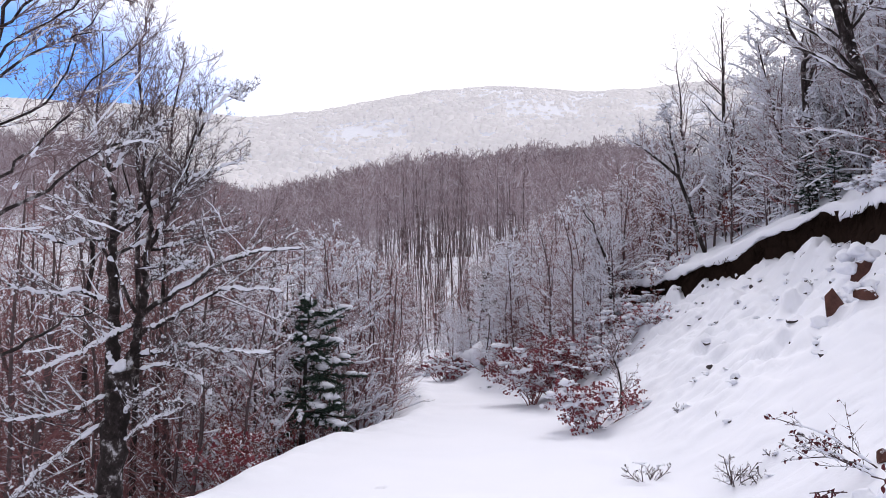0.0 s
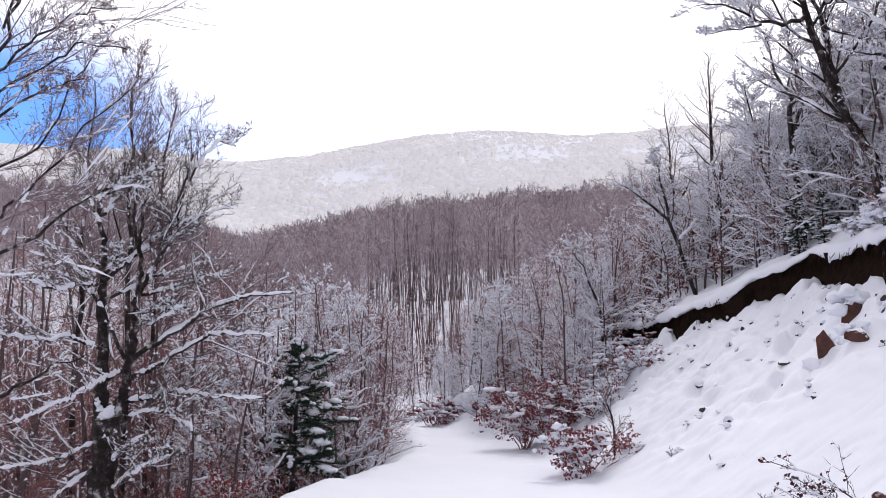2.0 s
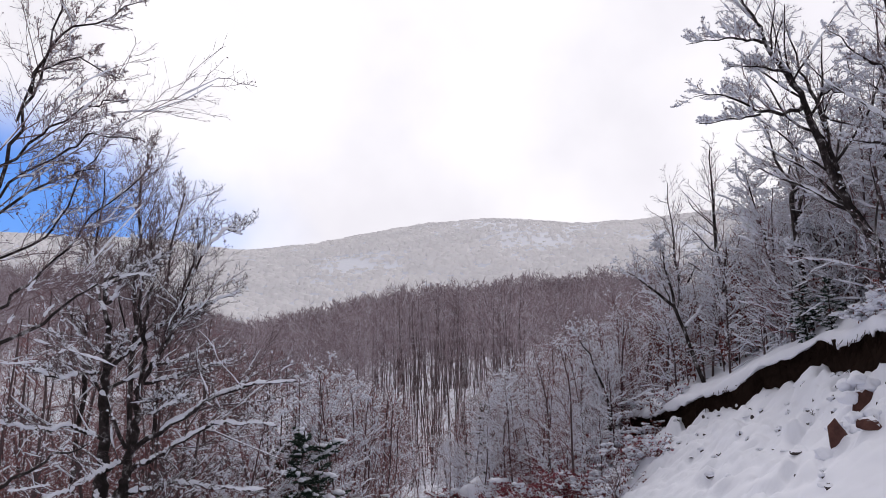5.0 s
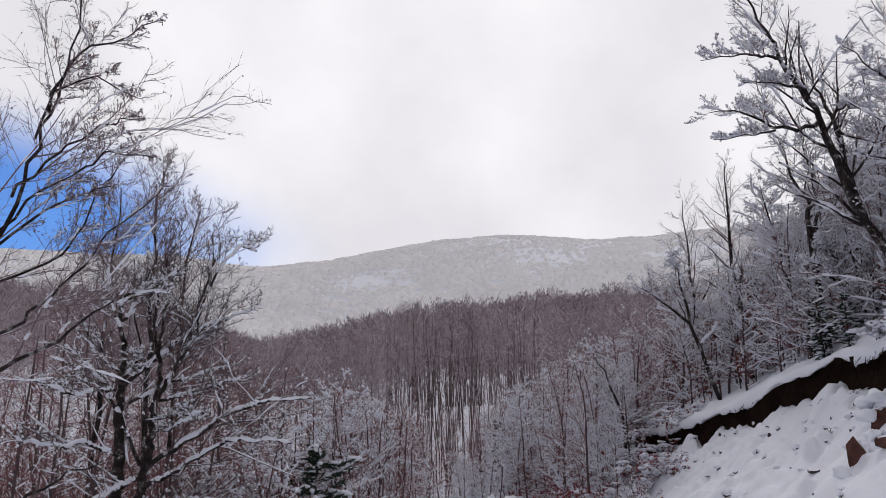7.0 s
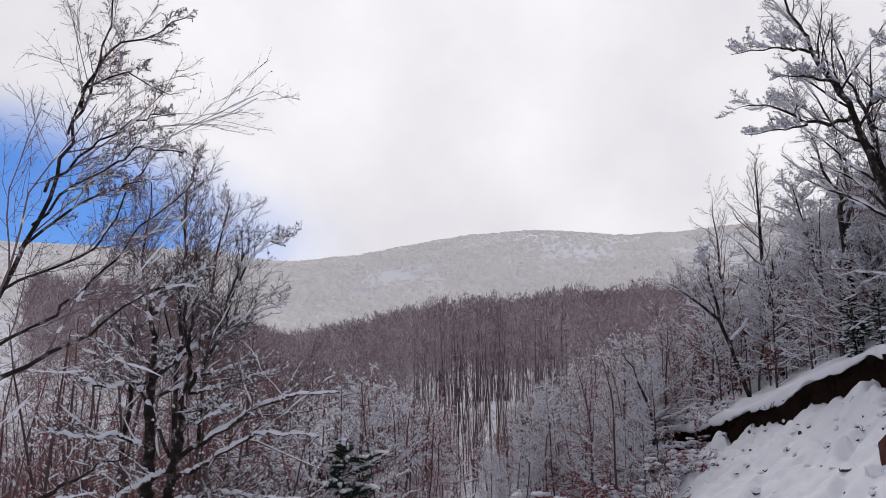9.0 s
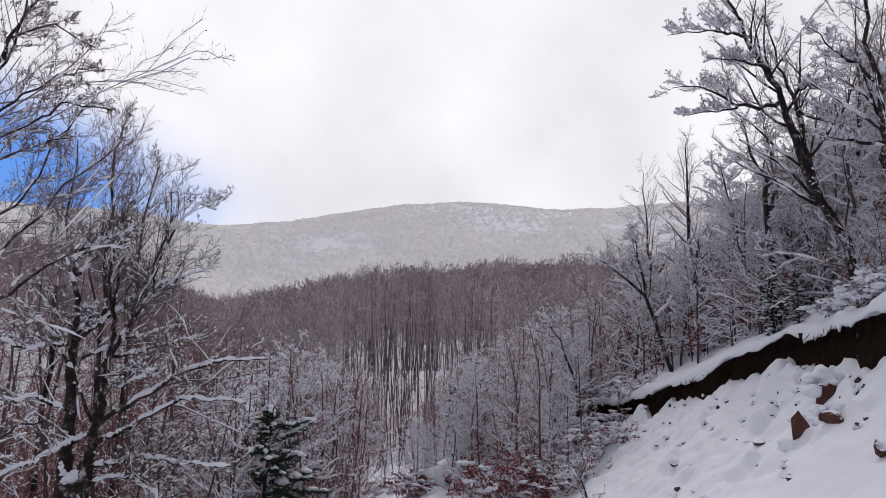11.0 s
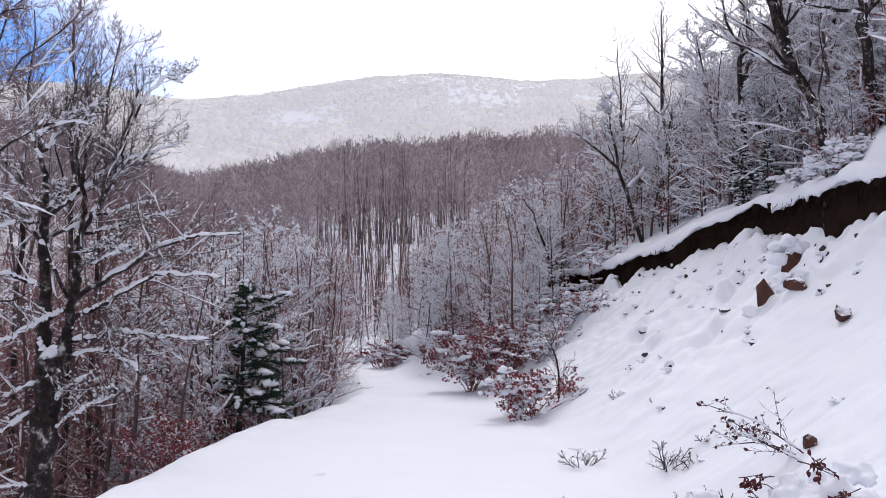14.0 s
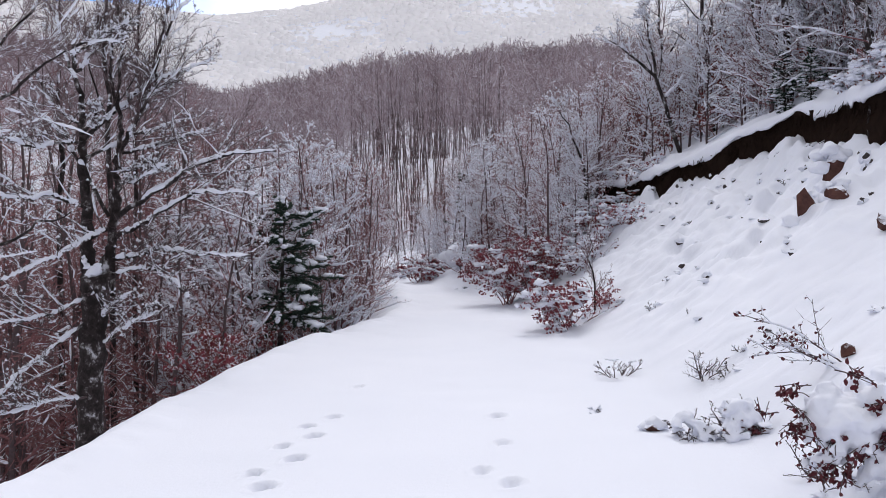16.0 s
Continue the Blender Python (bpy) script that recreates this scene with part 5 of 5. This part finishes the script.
# ---- leafy bushes ----
def bush(name, seed, p, height, spread, stems, leaf_count, leaf_size, label, material, clots=12, clot=0.10, single=False, lean=(0, 0), drape=(), tufts=()):
    """Thin arching stems with dry leaves and pads of snow; single: each stem and every leaf is an object."""
    rng = random.Random(seed)
    shoots = []
    for k in range(stems):
        limbs = []
        a = 2 * math.pi * (k + rng.random()) / stems
        d = Vector((math.cos(a) * spread / height + lean[0], math.sin(a) * spread / height + lean[1], rng.uniform(0.6, 1.1)))
        pts = polyline(rng, Vector((rng.gauss(0, 0.16 * spread), rng.gauss(0, 0.16 * spread), -0.08)), d, height * rng.uniform(0.8, 1.3), 7, 0.09, -0.03)
        grow(rng, limbs, pts, (0.006 if single else 0.009) + 0.003 * height, 0.003, 1, [None, (7, 0.42, 0.15, 50, 0.12, 0.0, 4), (5, 0.45, 0.2, 45, 0.15, 0.0, 2)])
        shoots.append(limbs)
    limbs = [l for shoot in shoots for l in shoot]
    root = new(name)
    snow, crowns = Skin(), []
    for shoot in (shoots if single else [limbs]):
        t, b, s = skin_limbs(rng, shoot, 0.6, 1.0)
        snow.f += [tuple(i + len(snow.v) for i in f) for f in s.f]
        snow.v += s.v
        crowns.append(part("stem" if single else "crown", b.mesh("stem", M_POLE if single else M_TWIG), root))
    for k in range(clots):
        l = rng.choice([x for x in limbs if x[0] <= 2])
        w = clot * rng.uniform(0.5, 1.2)
        u = rng.uniform(0.25, 0.6)
        for _ in range(6):
            q, _ = at_length(l[1], min(0.95, u + rng.uniform(0, 0.3)))
            k2 = w * rng.uniform(0.3, 0.65)
            snow.lump(q + Vector((rng.gauss(0, 0.5) * w, rng.gauss(0, 0.5) * w, k2 * 0.3)), k2 * rng.uniform(0.7, 1.7), k2 * rng.uniform(0.7, 1.7), k2 * rng.uniform(0.35, 0.7), rng, 1.0, 2 if single else 1)
    for dx, dy, dz, w in drape:
        for k in range(26):
            a, u = rng.uniform(0, 2 * math.pi), math.sqrt(rng.random())
            q = Vector((dx + math.cos(a) * u * w, dy + math.sin(a) * u * w, dz - 0.75 * w * u * u * rng.uniform(0.6, 1.5)))
            k2 = w * rng.uniform(0.26, 0.5) * (1.15 - 0.6 * u)
            snow.lump(q, k2, k2, k2 * rng.uniform(0.7, 1.2), rng, 0.9, 2)
    sprays = []
    for c in tufts:
        for k in range(5):
            d = Vector((rng.gauss(-0.5, 0.8), rng.gauss(-0.3, 0.6), rng.gauss(-0.05, 0.4))).normalized()
            sprays.append(polyline(rng, c - d * 0.12, d, rng.uniform(0.14, 0.28), 4, 0.15, -0.08))
    if sprays:
        sk = Skin()
        for pts in sprays:
            sk.tube(pts, [0.004, 0.0035, 0.003, 0.0025, 0.002], 3)
        crowns.append(part("stem", sk.mesh("stem", M_POLE), root))
    pads = tagged(part("snow", snow.mesh("snow", M_SNOW), root), "pads of white snow", kind="stuff")
    if single and (clots or drape):
        melt = pads.modifiers.new("melt", "REMESH")
        melt.mode, melt.voxel_size, melt.use_smooth_shade = "VOXEL", 0.010, True
        soft = pads.modifiers.new("soften", "SMOOTH")
        soft.factor, soft.iterations = 0.6, 14
    if single:
        shapes, leafy = [], 2
        for k in range(6):
            sk = Skin()
            sk.leaf(Vector((0, 0, 0)), Vector((1, 0, 0)), 1.0, random.Random(k), 0.62)
            shapes.append(sk.mesh("leaf", material))
        for k in range(leaf_count):
            i = rng.randrange(stems)
            if sprays and k % 6:
                q, d = at_length(rng.choice(sprays), rng.uniform(0.15, 1.0))
                i = stems
            else:
                q, d = at_length(rng.choice([l for l in shoots[i] if l[0] >= leafy])[1], rng.random())
            ob = part("leaf", rng.choice(shapes), crowns[i])
            w = (side_way(rng, d, 1.0) + Vector((0, 0, -0.45))).normalized()
            ob.matrix_basis = Matrix.Translation(q) @ w.to_track_quat("X", "Z").to_matrix().to_4x4() @ Matrix.Rotation(rng.uniform(-1.2, 1.2), 4, "X") @ Matrix.Scale(leaf_size * rng.uniform(0.7, 1.25), 4)
    elif leaf_count:
        tips = [l for l in limbs if l[0] >= 2]
        sk = Skin()
        for k in range(leaf_count):
            q, d = at_length(rng.choice(tips)[1], rng.random())
            sk.leaf(q, side_way(rng, d, 1.0) + Vector((0, 0, -0.5)), leaf_size * rng.uniform(0.7, 1.3), rng)
        tagged(part("foliage", sk.mesh("foliage", material), root), "dry dark-red leaves", kind="stuff")
    root.location = p
    return tagged(root, label, "bush")


q = on_ground(26.5, 4.4)
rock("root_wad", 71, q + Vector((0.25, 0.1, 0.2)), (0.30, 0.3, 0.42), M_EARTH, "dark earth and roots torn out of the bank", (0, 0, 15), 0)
RED = "beech bush with dry dark-red leaves under pads of snow"
bush("beech_bush", 1, on_ground(5.6, -4.6), 1.3, 0.6, 13, 2000, 0.052, RED, M_RED, 52, 0.125)
bush("beech_bush", 2, on_ground(9.2, -6.0), 0.85, 0.6, 13, 1900, 0.05, RED, M_RED, 52, 0.125)
bush("beech_bush", 3, on_ground(7.0, -4.1), 1.15, 0.6, 12, 1700, 0.052, RED, M_RED, 52, 0.125)
bush("beech_bush", 4, on_ground(8.3, -3.2), 0.9, 0.6, 11, 1000, 0.052, RED, M_RED, 10, 0.1)
bush("beech_bush", 5, on_ground(9.2, -0.5), 0.75, 0.55, 12, 1600, 0.052, RED, M_RED, 52, 0.125)
bush("beech_bush", 6, on_ground(0.0, -3.2), 1.0, 0.7, 11, 1000, 0.068, RED, M_RED, 52, 0.125)
bush("beech_bush", 7, on_ground(7.6, -1.8), 1.0, 0.7, 11, 700, 0.068, RED, M_RED, 12, 0.11)
bush("beech_bush", 8, on_ground(5.0, -2.4), 1.0, 0.7, 11, 600, 0.068, RED, M_RED, 10, 0.10)
bush("beech_bush", 9, spot(-13.0, 12.5), 0.75, 0.3, 7, 420, 0.06, "small bush of red leaves below the road's edge", M_RED, 4, 0.06)
bush("beech_bush", 10, spot(-8.3, 16.0), 0.8, 0.5, 7, 420, 0.06, "small bush of red leaves below the road's edge", M_RED, 4, 0.06)
key_tree("young_tree", 91, [([(11.0, -4.2, 15.3), (10.8, -2.6, 15.3), (10.5, -0.3, 15.3)], 0.022)], "thin young tree beside the leafy bushes", PLAN_SAPLING, 0.7, buds=0.5)
NEAR = "low beech bush with red-brown leaves weighed down by snow"
q = on_ground(24.6, -14.4) - Vector((0, 0, 0.06))
here = lambda az, el, w, d=5.8: (*(aim(az, el, d) - q), w)
bush("near_bush", 11, q, 0.4, 0.22, 8, 450, 0.037, NEAR, M_MAROON, 6, 0.05, True, (0.05, -0.1),
     drape=(here(24.9, -10.2, 0.20), here(24.1, -9.4, 0.12), here(26.4, -9.6, 0.18), here(25.5, -11.4, 0.15), here(26.9, -11.4, 0.18), here(24.0, -11.2, 0.10), here(28.0, -10.2, 0.18),
            here(25.8, -8.9, 0.14, 6.0), here(27.4, -8.4, 0.15, 6.1), here(23.6, -13.2, 0.08), here(24.4, -12.6, 0.09), here(27.3, -13.3, 0.15), here(28.6, -12.2, 0.16)),
     tufts=[aim(az, el, 5.72) - q for az, el in ((22.2, -9.2), (22.8, -10.7), (22.3, -11.5), (23.3, -11.9), (24.6, -12.3), (25.6, -12.8), (23.5, -14.0), (24.4, -13.7), (25.8, -8.2), (26.8, -9.9), (26.3, -12.3), (27.3, -11.9), (25.0, -14.0))])
bush("near_bush", 12, on_ground(19.4, -12.0) - Vector((0, 0, 0.04)), 0.32, 0.24, 10, 130, 0.036, NEAR, M_MAROON, 14, 0.05, True, drape=((-0.04, -0.06, 0.27, 0.15), (-0.03, -0.1, 0.17, 0.14), (-0.12, -0.16, 0.1, 0.09)), tufts=(Vector((0.12, -0.12, 0.2)), Vector((0.1, -0.14, 0.1)), Vector((0.03, -0.2, 0.06))))
bush("near_bush", 13, on_ground(16.6, -12.5) - Vector((0, 0, 0.03)), 0.27, 0.2, 8, 90, 0.03, NEAR, M_STONE, 14, 0.045, True, drape=((-0.06, -0.02, 0.2, 0.1), (0.08, -0.08, 0.14, 0.1)))
bush("near_bush", 14, on_ground(25.2, -7.6), 0.75, 0.4, 4, 80, 0.036, "arching twigs with a few red-brown leaves", M_MAROON, 0, 0.05, True, (-1.9, -0.2))
bush("twig_tuft", 15, on_ground(12.3, -9.0), 0.28, 0.2, 6, 14, 0.03, "small twiggy tuft poking out of the snow", M_STONE, 6, 0.05, True)
bush("twig_tuft", 16, on_ground(17.3, -9.0), 0.30, 0.14, 6, 6, 0.03, "small twiggy tuft poking out of the snow", M_STONE, 5, 0.04, True)
bush("twig_tuft", 17, on_ground(18.8, -8.6), 0.2, 0.2, 6, 8, 0.03, "small twiggy tuft poking out of the snow", M_STONE, 4, 0.04, True)
bush("twig_tuft", 18, on_ground(10.9, -11.2), 0.10, 0.05, 4, 4, 0.02, "tiny twigs poking out of the snow", M_STONE, 0, 0.03, True)
WHITE = "low bush nearly buried under pads of snow"
for k, (az, el, h) in enumerate([(9.8, -2.7, 0.8), (10.8, -1.5, 0.8), (11.6, -0.5, 0.7), (12.4, 0.3, 0.6), (8.4, -1.2, 0.9), (6.6, -0.8, 1.0), (4.2, -2.7, 0.8), (3.3, -2.3, 0.8), (12.9, 1.4, 0.6), (11.2, 0.6, 0.7), (12.0, 1.9, 0.8), (10.2, 0.3, 0.8), (13.6, 2.4, 0.6), (14.4, 3.2, 0.6), (8.9, 0.2, 0.9), (-1.6, -3.0, 0.6)]):
    bush("snowy_bush", 40 + k, on_ground(az, el), h, 0.6, 9, 220, 0.05, WHITE, M_RED if k % 2 else M_RUST, 34, 0.10)
for k, (az, el) in enumerate([(16.1, -2.6), (17.0, -2.3), (17.6, -3.2), (15.2, -3.2), (20.2, 0.6), (22.5, -1.4), (19.5, -7.2), (14.3, -4.9), (18.3, 2.6), (26.9, -4.6), (16.6, -5.0), (21.9, 2.5)]):
    bush("grass_tuft", 60 + k, on_ground(az, el), 0.08 + 0.02 * (k % 4), 0.07, 4, 0, 0.03, "dry grass and twigs poking through the snow", M_STONE, 3, 0.05, True)
# bushes that bow over the lip beside the torn-out roots
for k, (az, r, h) in enumerate([(26.0, 15.3, 0.55), (26.7, 14.9, 0.6), (27.6, 14.9, 0.5), (24.6, 16.4, 0.45)]):
    q = spot(az, r)
    q.x = float(bank_foot(q.y)) + 0.15
    q.z = float(ground_z(q.x, q.y, np.array(True))) + 0.12
    bush("snowy_bush", 80 + k, q, h, 0.4, 8, 80, 0.05, "low bush bowed over the bank's edge under snow", M_RUST, 55, 0.09, lean=(-0.5, -0.2))
